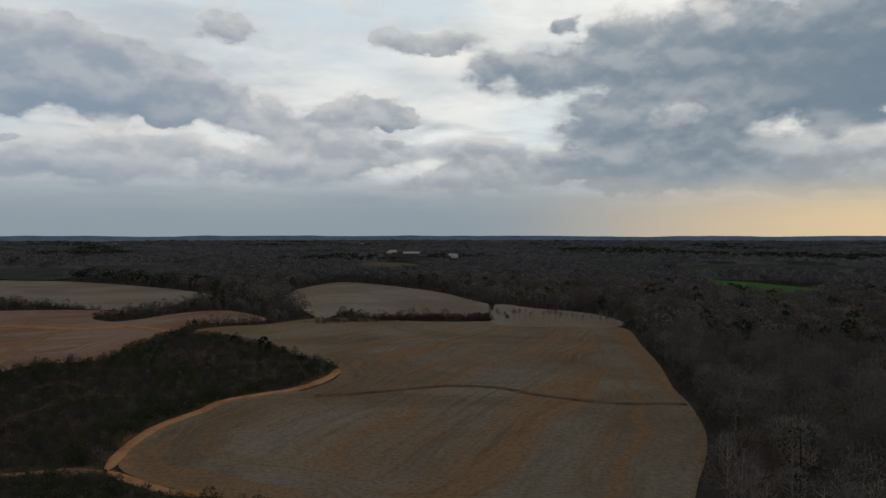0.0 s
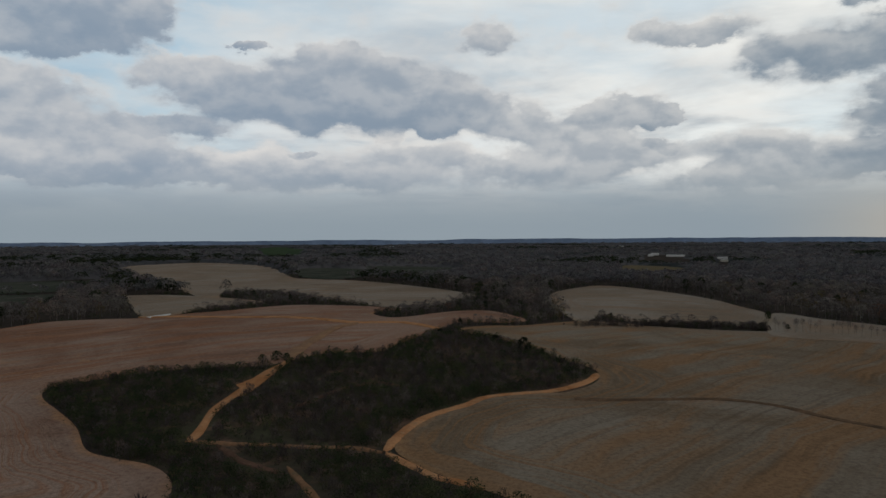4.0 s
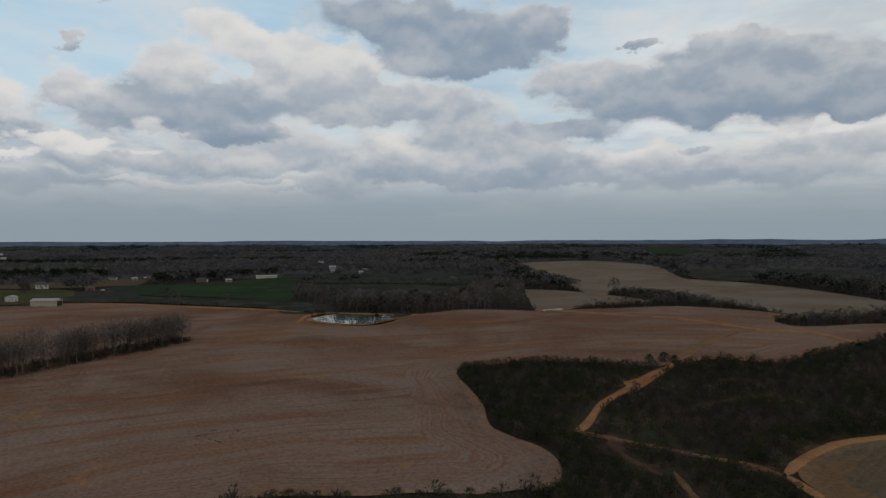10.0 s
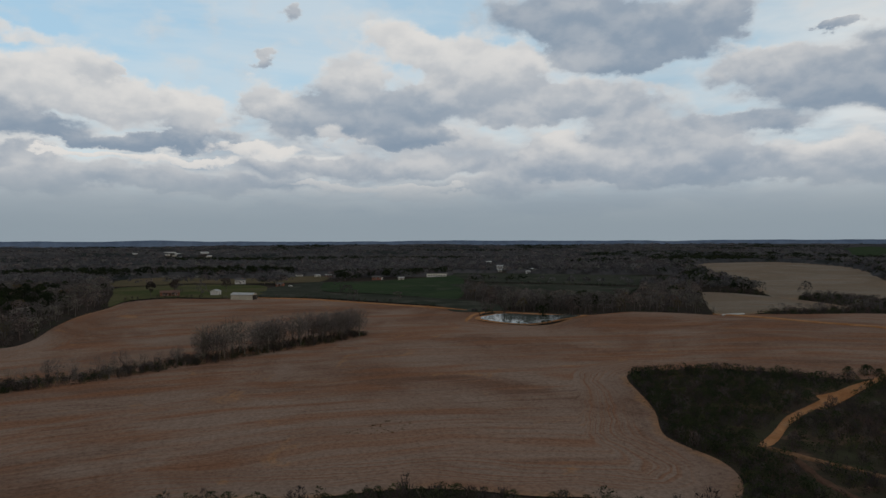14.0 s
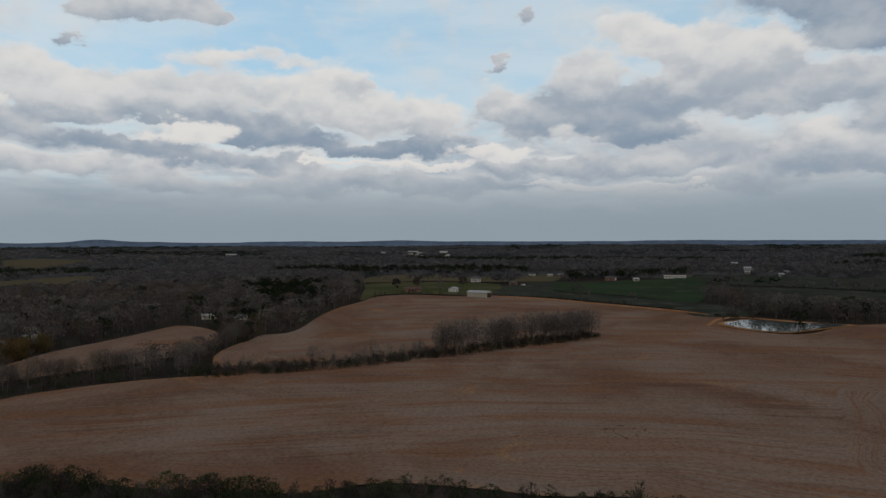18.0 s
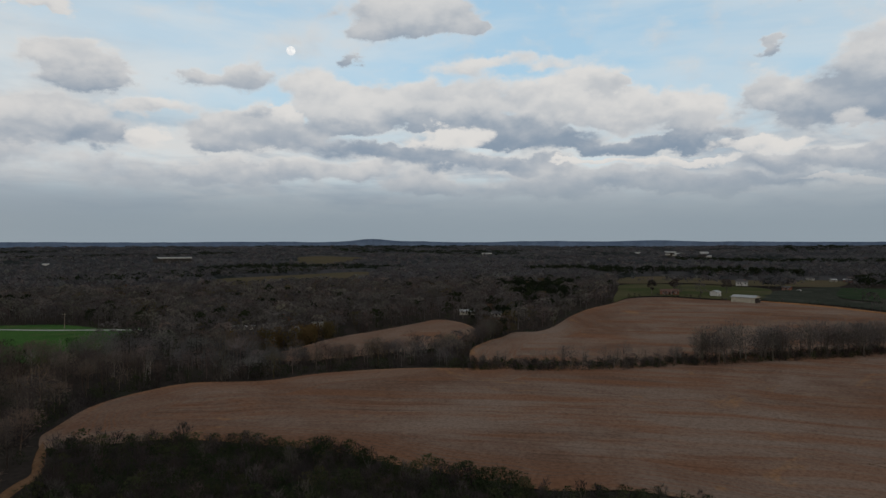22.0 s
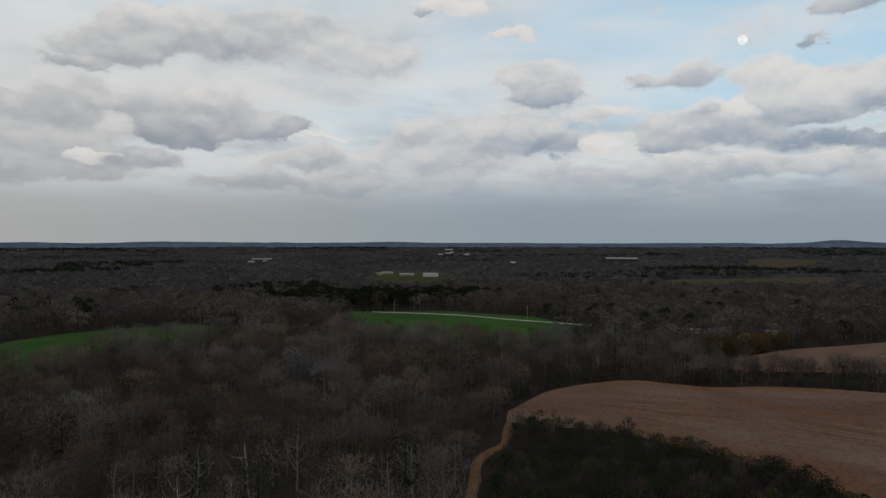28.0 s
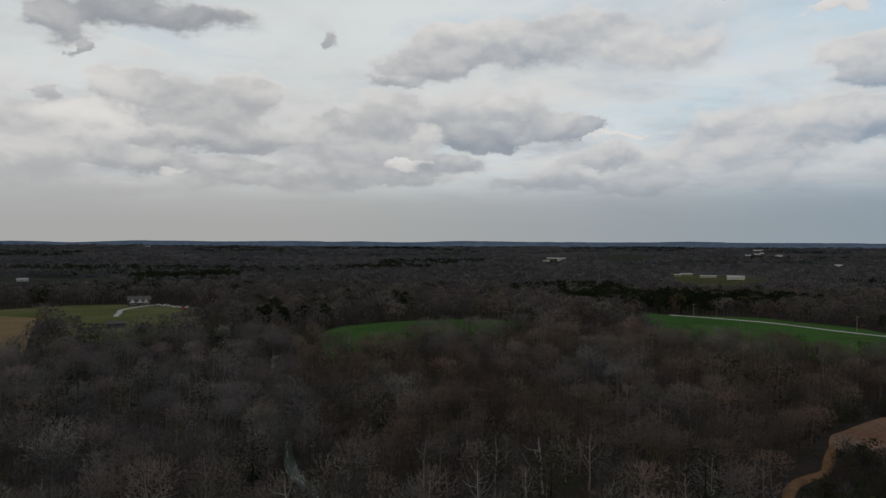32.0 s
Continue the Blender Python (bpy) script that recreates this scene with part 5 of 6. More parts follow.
def stand(name, spots, sizes, forms, mat, label, category, seed=1, girth=None):
    """Plants too many to count, joined into one object."""
    if not len(spots):
        return None
    rng = np.random.default_rng(seed)
    turn = rng.random(len(spots)) * 2 * math.pi
    pick = rng.integers(0, len(forms), len(spots))
    tone = rng.random(len(spots))
    girth = rng.uniform(0.85, 1.25, len(spots)) if girth is None else girth
    ground = height(spots[:, 0], spots[:, 1])
    vs, fs, ts, n = [], [], [], 0
    for k, (fv, ff) in enumerate(forms):
        m = np.where(pick == k)[0]
        if not len(m):
            continue
        c, s = np.cos(turn[m])[:, None], np.sin(turn[m])[:, None]
        hs, ws = sizes[m][:, None], (sizes * girth)[m][:, None]
        x = (fv[None, :, 0] * c - fv[None, :, 1] * s) * ws + spots[m, 0][:, None]
        y = (fv[None, :, 0] * s + fv[None, :, 1] * c) * ws + spots[m, 1][:, None]
        z = fv[None, :, 2] * hs + ground[m][:, None]
        vs.append(np.stack([x, y, z], -1).reshape(-1, 3))
        fs.append((ff[None] + (np.arange(len(m)) * len(fv))[:, None, None]).reshape(-1, 3) + n)
        ts.append(np.repeat(tone[m], len(fv)))
        n += len(m) * len(fv)
    me = mesh_of(name, np.concatenate(vs), np.concatenate(fs), mat, tone=np.concatenate(ts))
    return tagged(new(name, me), label, category, kind="stuff")


def planted(name, form, mats, label, category):
    """One plant as a thing: trunk and crown under an Empty."""
    ob = tagged(new(name), label, category)
    for k, (v, f) in enumerate(form):
        me = mesh_of(("trunk", "crown")[k], v, f, mats[k], tone=np.zeros(len(v)))
        o = new(("trunk", "crown")[k], me)
        o.parent = ob
    return ob


# ---------------------------------------------------------------- where the woods grow
RNG = np.random.default_rng(7)
HOMES = []  # x, y, radius kept clear, depth kept clear in front


def bearing(x, y):
    """Bearing in degrees, counted on from the west so that the view is one stretch."""
    b = np.degrees(np.arctan2(x, y))
    return np.where(b > 145, b - 360, b)


def wooded(x, y, margin=3.0):
    ok = np.ones(len(x), bool)
    for ring in OPEN:
        lo, hi = ring.min(0) - 20, ring.max(0) + 20
        near = (x > lo[0]) & (x < hi[0]) & (y > lo[1]) & (y < hi[1])
        if near.any():
            k = np.where(near)[0]
            bad = inside(x[k], y[k], ring) | (reach(x[k], y[k], ring, True) < margin)
            ok[k[bad]] = False
    for path, width in TRACKS:
        lo, hi = path.min(0) - 20, path.max(0) + 20
        k = np.where((x > lo[0]) & (x < hi[0]) & (y > lo[1]) & (y < hi[1]))[0]
        if len(k):
            ok[k[reach(x[k], y[k], path, False) < width / 2 + 1.5]] = False
    for hx, hy, clear, front in HOMES:
        r = math.hypot(hx, hy)
        ux, uy = hx / r, hy / r
        fore = (hx - x) * ux + (hy - y) * uy
        side = abs(x * uy - y * ux)
        ok &= ~((side < clear) & (fore > -clear) & (fore < front))
    return ok


def jittered(x0, x1, y0, y1, step, rng):
    gx, gy = np.meshgrid(np.arange(x0, x1, step), np.arange(y0, y1, step))
    gx, gy = gx.ravel(), gy.ravel()
    return gx + rng.uniform(-0.45, 0.45, len(gx)) * step, gy + rng.uniform(-0.45, 0.45, len(gx)) * step


for hx, hy, clear, front in [(-480, -119, 9, 13), (-473, -96, 9, 16), (-366, -234, 6, 8), (-370, -227, 6, 9), (-400, -196, 5, 8), (-145, 2000, 40, 420), (-88, 1933, 36, 420), (26, 1799, 18, 420),
                             (-875, 376, 22, 60), (-1291, 674, 14, 220), (-1058, 574, 12, 200), (-1677, -1266, 58, 420), (-895, -2029, 45, 420), (90, -558, 24, 60), (55, -520, 20, 60), (-825, 108, 16, 60),
                             (-2461, -535, 26, 520), (-2790, 111, 30, 520), (-2422, 205, 20, 520), (305, -1014, 16, 140), (-1544, 3255, 20, 600), (-846, 280, 24, 60), (-2092, -2584, 40, 600), (-5, -285, 6, 44),
                             (-6, -170, 3, 12), (-9, -152, 5, 20), (-675, -881, 18, 150), (-2463, 206, 24, 420), (37, -507, 8, 50)]:
    HOMES.append((hx, hy, clear, front))
for hx, hy, w in ((-1060, 548, 11), (-951, 516, 9), (-982, 555, 12), (-868, 517, 8), (-1010, 215, 11), (-971, 250, 13), (-851, 284, 12), (-821, 304, 9), (-747, 139, 10), (-1316, 688, 9), (-1050, 582, 10), (-932, 563, 11), (-1001, 214, 12), (-969, 233, 9), (-897, 117, 12)):
    HOMES.append((hx, hy, w * 0.6, 0.045 * math.hypot(hx, hy)))
for hx, hy, w in ((-2468, -8, 26), (-2349, 86, 22), (-2244, 117, 16), (-2239, 200, 24), (-2266, 205, 20), (-2311, 105, 18), (-1730, -2119, 24), (-1686, -1975, 30), (-1204, -1235, 24), (-685, -1612, 26), (-738, -1649, 20), (-923, -1961, 18), (-1584, -2006, 30), (-1644, -1932, 36), (545, -3632, 40), (-444, -3543, 60), (-1666, -2062, 36), (-1237, 2597, 30), (-386, 3283, 26), (28, 1659, 24)):
    HOMES.append((hx, hy, w * 0.55, 0.14 * math.hypot(hx, hy)))



def seen(x, y):
    b = bearing(x, y)
    return (b > -209) & (b < 44)


LOW = [np.array(z, float) for z in (
    [(-80, 405), (-72, 480), (0, 490), (60, 480), (122, 430), (112, 380), (60, 400), (0, 400)],
    [(-345, 350), (-420, 520), (-445, 570), (-385, 585), (-290, 515), (-180, 565), (-92, 445), (-85, 390), (-130, 350), (-200, 380), (-300, 380)])]
BRUSHY = np.array([(-930, 330), (-960, 470), (-720, 640), (-560, 500), (-420, 330), (-440, 270), (-640, 290)], float)


def stature(x, y):
    """How tall growth gets: 1 in the woods, less on brushy strips."""
    k = np.ones(len(x))
    for ring in LOW:
        k[inside(x, y, ring)] = 0.5
    k[inside(x, y, BRUSHY)] = 0.75
    r = np.hypot(x, y)
    for push in (15, 30, 45):
        k[inside(x * (1 + push / r), y * (1 + push / r), OPEN[2])] = 0.85
    return k


# the near woods
x, y = jittered(-360, 360, -360, 360, 7.0, RNG)
r = np.hypot(x, y)
k = (r > 84) & (r < 345) & seen(x, y) & ~((abs(x) < 50) & (y > 60) & (y < 126))
x, y = x[k], y[k]
k = wooded(x, y) & ~inside(x, y, SCRUB_RING) & ~inside(x, y, THICKET_RING) & (reach(x, y, SCRUB_RING, True) > 10) & (reach(x, y, THICKET_RING, True) > 3)
near_xy = np.column_stack([x[k], y[k]])
r = np.hypot(*near_xy.T)
order = np.argsort(r)
near_xy, r = near_xy[order], r[order]
lots = RNG.random(len(near_xy))
patch = np.array([noise.noise(Vector((a / 70, b / 70, 0.3))) for a, b in near_xy])
is_pine = (lots < np.where(near_xy[:, 1] < -60, 0.008, 0.02)) | ((patch > 0.36) & (lots < 0.10))
is_bud = (~is_pine) & (lots > 0.93)
bare = np.where(~is_pine & ~is_bud)[0]
low_growth = stature(*near_xy.T)
FORMS = [bare_tree(s, limbs=6, twigs=350, wide=0.0108, length=0.08, spread=0.31 + 0.035 * (s % 4), low=0.22 + 0.05 * (s % 3), full=s % 2 == 1) for s in range(8)]
trees = []
for s, form in enumerate(FORMS):
    trees.append(planted("bare_tree", form, (M["bark"], M["twig"]), ("slender" if s % 4 == 0 else "spreading" if s % 4 == 3 else "tall") + " leafless grey-brown woodland tree with fine twigs", "tree"))
pale = [planted("pale_tree", f, (M["white_bark"], M["twig"]), "leafless tree with pale grey bark in the woods", "tree") for f in FORMS[1:7:2]]
trees += pale
singles = bare[:250]
for n, i in enumerate(singles):
    h = RNG.uniform(10, 15.5) * low_growth[i]
    m = pose(near_xy[i, 0], near_xy[i, 1], float(height(*near_xy[i])) - 0.1, 0, 0, RNG.uniform(0, 360)) @ Matrix.Diagonal((h, h, h, 1))
    if n < len(trees):
        trees[n].matrix_world = m
        ob = trees[n]
    else:
        ob = copy_thing(trees[n % len(trees)], Matrix())
        ob.matrix_world = m
    tagged(ob, group="bare woodland trees")
rest = bare[250:]
whole = [gather(f) for f in FORMS]
mix_patch = np.array([noise.noise(Vector((a / 45, b / 45, 9.1))) for a, b in near_xy[rest]])
east = (near_xy[rest][:, 0] > -14) & (near_xy[rest][:, 1] < 0)
kinds = np.where(near_xy[rest][:, 1] > 60, 3, np.where(east, np.where(mix_patch > 0.25, 0, 1), np.where(mix_patch > -0.05, 2, np.where(mix_patch < -0.3, 1, 0))))
tall_near = RNG.uniform(9.5, 15.5, len(rest)) * low_growth[rest]
for k, (name, mat, label) in enumerate((("woods_near", "twig", "dense leafless grey-brown woodland"), ("woods_grey", "twig_cool", "pale grey leafless woodland along the creek"),
                                        ("woods_brown", "twig_warm", "warm brown leafless woodland near the dirt track"), ("woods_dim", "twig_mid", "dim grey leafless woodland beside the crop field"))):
    stand(name, near_xy[rest][kinds == k], tall_near[kinds == k], whole, M[mat], label, "woods", 3 + 40 * k)
p = near_xy[is_bud]
stand("woods_budding", p, RNG.uniform(9, 14, len(p)), [gather(bare_tree(s, limbs=4, twigs=130, sides=4, wide=0.014, length=0.1, spread=0.34, full=True)) for s in range(130, 133)], M["bud"], "trees with first yellow and russet buds", "woods", 4)
PINES = [gather(pine_tree(s, 520)) for s in range(30, 34)]
p = near_xy[is_pine]
stand("pines_near", p, RNG.uniform(11, 17, len(p)), PINES, M["conifer"], "dark green pines among bare trees", "woods", 5)

# woods farther out
PINE_STANDS = [(-345, -480, 52), (-290, -490, 74), (-395, -470, 30), (-640, -90, 40), (-560, -75, 30), (-300, -640, 60)]
x, y = jittered(-1000, 1000, -1000, 1000, 10.0, RNG)
r = np.hypot(x, y)
k = (r >= 345) & (r < 720) & seen(x, y)
x, y = x[k], y[k]
k = wooded(x, y) & ~inside(x, y, SCRUB_RING)
mid_xy = np.column_stack([x[k], y[k]])
lots = RNG.random(len(mid_xy))
patch = np.array([noise.noise(Vector((a / 160, b / 160, 4.3))) for a, b in mid_xy])
dark = np.zeros(len(mid_xy), bool)
for a, b, w in PINE_STANDS:
    dark |= np.hypot(mid_xy[:, 0] - a, mid_xy[:, 1] - b) < w
is_pine = (lots < 0.05) | ((patch > 0.34) & (lots < 0.18)) | (dark & (lots < 0.9))
is_bud = ~is_pine & (lots > 0.93)
MIDS = [crown_form(s, 122, 0.049, 0.36 + 0.03 * (s % 3), 8) for s in range(50, 57)]
p = mid_xy[~is_pine & ~is_bud]
stand("woods_middle", p, RNG.uniform(10, 16, len(p)) * stature(*p.T), MIDS, M["twig_mid"], "grey leafless woods rolling over low hills", "woods", 6)
p = mid_xy[is_bud]
stand("woods_russet", p, RNG.uniform(9, 14, len(p)) * stature(*p.T), MIDS[:3], M["bud"], "scattered trees in yellow-brown bud", "woods", 7)
p = mid_xy[is_pine]
stand("pines_middle", p, RNG.uniform(10, 16, len(p)) * stature(*p.T), [crown_form(s, 150, 0.055, 0.27, 6, True, True) for s in range(60, 63)], M["conifer"], "dark clumps of pine in grey woods", "woods", 8)

# the far woods: one closed canopy with uneven crowns, and loose crowns standing out of it
cr = [960.0]
while cr[-1] < 3830:
    cr.append(cr[-1] * (1 + 1 / 120))
cr = np.array(cr)
cb = np.radians(np.arange(-210, 45, 0.55))
ca, crr = np.meshgrid(cb, cr)
ca = ca + np.radians(RNG.uniform(-0.12, 0.12, ca.shape))
crr = crr * (1 + RNG.uniform(-0.4, 0.4, crr.shape) / 150)
cx, cy = (np.sin(ca) * crr).ravel(), (np.cos(ca) * crr).ravel()
live = wooded(cx, cy, 4)
dip = np.array([noise.noise(Vector((a / 90, b / 90, 7.7))) for a, b in zip(cx, cy)])
crown = np.where(live, 5.2 + 2.0 * dip + RNG.uniform(-1.2, 1.2, len(cx)), -0.5)
crown[:2 * len(cb)] = -0.5
nr, nb = len(cr), len(cb)
i, j = np.meshgrid(np.arange(nr - 1), np.arange(nb - 1), indexing="ij")
cf = np.stack([i * nb + j, (i + 1) * nb + j, (i + 1) * nb + j + 1, i * nb + j + 1], -1).reshape(-1, 4)
cf = cf[live[cf].any(1)]
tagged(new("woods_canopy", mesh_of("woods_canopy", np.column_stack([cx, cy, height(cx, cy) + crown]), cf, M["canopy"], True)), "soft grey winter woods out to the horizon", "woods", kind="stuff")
x, y = jittered(-1250, 1250, -1250, 1250, 14.5, RNG)
r = np.hypot(x, y)
k = (r >= 715) & (r < 1230) & seen(x, y)
x, y = x[k], y[k]
k = wooded(x, y)
rise = np.column_stack([x[k], y[k]])
dark = np.zeros(len(rise), bool)
for a, b, w in PINE_STANDS + [(-983, -13, 74), (-1019, 40, 74), (-1040, 101, 74), (-1074, 153, 74), (-1145, 736, 74), (-1019, 752, 74), (143, -992, 74), (104, -1024, 74), (-1092, -100, 74), (-1424, -246, 74)]:
    dark |= np.hypot(rise[:, 0] - a, rise[:, 1] - b) < w
stand("pines_rising", rise[dark], RNG.uniform(12, 16, dark.sum()), [crown_form(s, 80, 0.08, 0.34, 5, False, True) for s in range(146, 149)], M["conifer"], "dark pine stands behind the farms", "woods", 26)
rise = rise[~dark]
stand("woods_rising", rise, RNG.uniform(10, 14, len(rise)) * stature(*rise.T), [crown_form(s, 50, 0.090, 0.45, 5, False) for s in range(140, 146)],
      M["twig_haze"], "bare rounded crowns over the farther woods", "woods", 25)
TUFTS = [crown_form(s, 13, 0.18, 0.50, 3, False) for s in range(70, 76)]
far = []
for r0 in np.geomspace(720, 3800, 104):
    n = int(math.radians(253) * 76)
    b = np.radians(-209 + 253 * RNG.random(n))
    rr = r0 * (1 + RNG.uniform(-0.5, 0.5, n) / 66)
    far.append(np.column_stack([np.sin(b) * rr, np.cos(b) * rr]))
far = np.concatenate(far)
far = far[wooded(far[:, 0], far[:, 1], 6)]
fr = np.hypot(*far.T)
patch = np.array([noise.noise(Vector((a / 420, b / 420, 1.7))) for a, b in far])
lots = RNG.random(len(far))
is_pine = (patch > 0.24) & (lots < 0.9)
tall = RNG.uniform(8.5, 12.5, len(far))
wide = np.clip(fr / 150 / 9.0, 1.0, 3)
stand("woods_far", far[~is_pine], tall[~is_pine], TUFTS, M["twig_haze"], "grey leafless crowns above the far woods", "woods", 9, wide[~is_pine])
stand("pines_far", far[is_pine], tall[is_pine], TUFTS, M["conifer"], "dark pine woods in the distance", "woods", 10, wide[is_pine] * 1.3)

# woods behind the lens, which close the place
n = 5200
b = np.radians(RNG.uniform(46, 149, n))
rr = np.sqrt(RNG.uniform(90 ** 2, 1500 ** 2, n))
p = np.column_stack([np.sin(b) * rr, np.cos(b) * rr])
stand("woods_behind", p, RNG.uniform(9, 14, n), TUFTS, M["twig_haze"], "bare woods closing the sunward side", "woods", 11, np.full(n, 1.3))

# trees along the near side of the narrow field
strip_line = smooth([(-268, -160), (-284, -146), (-304, -126), (-338, -96), (-368, -84), (-392, -82)], False, 12)
i = RNG.integers(0, len(strip_line), 95)
p = strip_line[i] + RNG.normal(0, 2.6, (95, 2))
stand("strip_hedge", p, np.where(i > 44, RNG.uniform(8, 12.5, 95), RNG.uniform(5, 9, 95)), whole[1::2], M["twig_mid"], "bare hedgerow trees beside the narrow field", "hedge", 33)
clump = np.array([(-398, -84)]) + RNG.normal(0, 6, (22, 2))
stand("field_corner_trees", clump, RNG.uniform(7, 12, 22), whole[1::2], M["bud"], "budding trees where two fields meet", "woods", 34)

# trees mirrored in the pond
shore = np.array([(-434, 242), (-416, 264), (-406, 295)], float)
w = RNG.random((70, 1)) * 2
p = np.where(w < 1, shore[0] * (1 - w) + shore[1] * w, shore[1] * (2 - w) + shore[2] * (w - 1))
p = p * (1 + RNG.uniform(6, 30, (70, 1)) / np.hypot(*p.T)[:, None])
p = p[wooded(p[:, 0], p[:, 1], 1.0)]
stand("pond_trees", p, RNG.uniform(9, 14, len(p)), whole[1::2], M["twig_mid"], "leafless trees standing along the pond", "woods", 32)

# trees leaning over the creek
creek_line = smooth(CREEK, False, 8)
p = creek_line[RNG.integers(0, len(creek_line), 90)] + RNG.normal(0, 3.5, (90, 2))
for a, b in ((-5, -285), (-9, -152)):
    p = p[np.hypot(p[:, 0] - a, p[:, 1] - b) > 15]
stand("creekside_trees", p, RNG.uniform(6, 12, len(p)), whole, M["twig"], "grey leafless trees leaning over the creek", "woods", 31)

# undergrowth along the wood edges and on the brushy strips
WEED_TWIGS = [gather(shrub(s, 64, 3, 0.05, 0.26, True)) for s in range(110, 115)]
WEED_LEAVES = [gather(shrub(s, 84, 3, 0.075, 0.13)) for s in range(115, 120)]
fringe = []
for ring in OPEN[:8] + OPEN[13:17]:
    ends = np.roll(ring, -1, 0)
    for (ax, ay), (bx, by) in zip(ring, ends):
        far_off = math.hypot(ax, ay)
        n = max(1, int(math.hypot(bx - ax, by - ay) / (0.75 if far_off < 360 else 2.0)))
        q = RNG.random((n, 1))
        nx, ny = by - ay, ax - bx
        ln = math.hypot(nx, ny) + 1e-6
        off = RNG.uniform(-11, 11, (n, 1))
        fringe.append(np.array([[ax, ay]]) * (1 - q) + np.array([[bx, by]]) * q + off * np.array([[nx / ln, ny / ln]]))
for ring in LOW:
    lo, hi = ring.min(0), ring.max(0)
    x, y = jittered(lo[0], hi[0], lo[1], hi[1], 4.2, RNG)
    k = inside(x, y, ring)
    fringe.append(np.column_stack([x[k], y[k]]))
fringe = np.concatenate(fringe)
k = wooded(fringe[:, 0], fringe[:, 1], 0.6) & (np.hypot(*fringe.T) > 100) & ~((abs(fringe[:, 0]) < 62) & (fringe[:, 1] > 60) & (fringe[:, 1] < 150))
fringe = fringe[k]
low_zone = stature(*fringe.T) < 0.9
size = np.where(low_zone, RNG.uniform(1.8, 4.2, len(fringe)), RNG.uniform(1.4, 4.6, len(fringe)))
size = np.where((np.hypot(*fringe.T) > 200) & (fringe[:, 1] < 40) & (np.hypot(*fringe.T) < 420), size * 1.35, size)
lots = RNG.random(len(fringe))
stand("undergrowth", fringe[lots < 0.62], size[lots < 0.62], WEED_TWIGS, M["scrub"], "brown undergrowth along the wood edges", "undergrowth", 21)
stand("undergrowth_green", fringe[lots >= 0.62], size[lots >= 0.62], WEED_LEAVES, M["bush"], "dark green undergrowth along the wood edges", "undergrowth", 22)
# ---------------------------------------------------------------- scrub, thicket and hedge
x, y = jittered(-235, 8, 46, 335, 2.15, RNG)
k = inside(x, y, SCRUB_RING) | (reach(x, y, SCRUB_RING, True) < 11)
x, y = x[k], y[k]
k = wooded(x, y, 0.9) & (np.hypot(x, y) > 100) & ~inside(x, y, THICKET_RING)
scrub_xy = np.column_stack([x[k], y[k]])
patch = np.array([noise.noise(Vector((a / 28, b / 28, 2.2))) for a, b in scrub_xy])
lots = RNG.random(len(scrub_xy))
edge = np.full(len(scrub_xy), 99.0)
for ring in OPEN[:2]:
    edge = np.minimum(edge, reach(scrub_xy[:, 0], scrub_xy[:, 1], ring, True))
low_ground = (scrub_xy[:, 1] < 150)
green = (lots < 0.16) | ((edge < 13) & (lots < 0.62)) | (low_ground & (lots < 0.55)) | ((scrub_xy[:, 0] < -148) & (lots < 0.5)) | ((patch > 0.25) & (lots < 0.6))
thin = ~green & (patch < -0.34) & (lots < 0.7)
brown = ~green & ~thin
BUSHES = [gather(shrub(s, 90, 2, 0.075, 0.14)) for s in range(80, 86)]
SCRUBS = [gather(shrub(s, 64, 2, 0.04, 0.30, True)) for s in range(90, 96)]
p = scrub_xy[brown]
stand("scrub", p, RNG.uniform(1.6, 3.4, len(p)), SCRUBS, M["scrub"], "dense brown leafless brambles and saplings", "scrub", 12)
p = scrub_xy[green]
BUSH_FORMS = [shrub(s, 330, 6, 0.045, 0.12) for s in range(100, 106)]
first = [planted("bush", f, (M["bark"], M["bush"]), "rounded dark evergreen bush in the scrub", "bush") for f in BUSH_FORMS]
tall = RNG.uniform(1.6, 3.8, len(p))
x, y = jittered(-200, -40, -160, 110, 3.1, RNG)
k = inside(x, y, THICKET_RING) & (np.hypot(x, y) > 96)
x, y = x[k], y[k]
k = wooded(x, y, 0.8)
thick_xy = np.column_stack([x[k], y[k]])
edge_d = reach(thick_xy[:, 0], thick_xy[:, 1], OPEN[1], True)
order = np.argsort(edge_d)
thick_xy = thick_xy[order]
thick_tall = RNG.uniform(2.4, 5.2, len(thick_xy)) * np.where(thick_xy[:, 1] > -20, 0.55, 1.0)
count = 0
for xy, h in list(zip(thick_xy[:120], thick_tall[:120])) + list(zip(p[:140], tall[:140])):
    ob = first[count] if count < len(first) else copy_thing(first[count % len(first)], Matrix())
    ob.matrix_world = pose(xy[0], xy[1], float(height(*xy)) + 0.1, 0, 0, RNG.uniform(0, 360)) @ Matrix.Diagonal((h * 1.15, h * 1.15, h, 1))
    tagged(ob, "dark evergreen bush on the edge of the stubble field" if count < 120 else "", group="evergreen bushes")
    count += 1
stand("bushes", p[140:], tall[140:], BUSHES, M["bush"], "thick dark-green evergreen bushes", "bushes", 13)
t = thick_xy[120:]
lots = RNG.random(len(t))
stand("thicket", t[lots < 0.6], thick_tall[120:][lots < 0.6], [gather(shrub(s, 120, 3, 0.063, 0.13)) for s in range(150, 154)], M["bush"], "tangled dark-green thicket below the field", "thicket", 14)
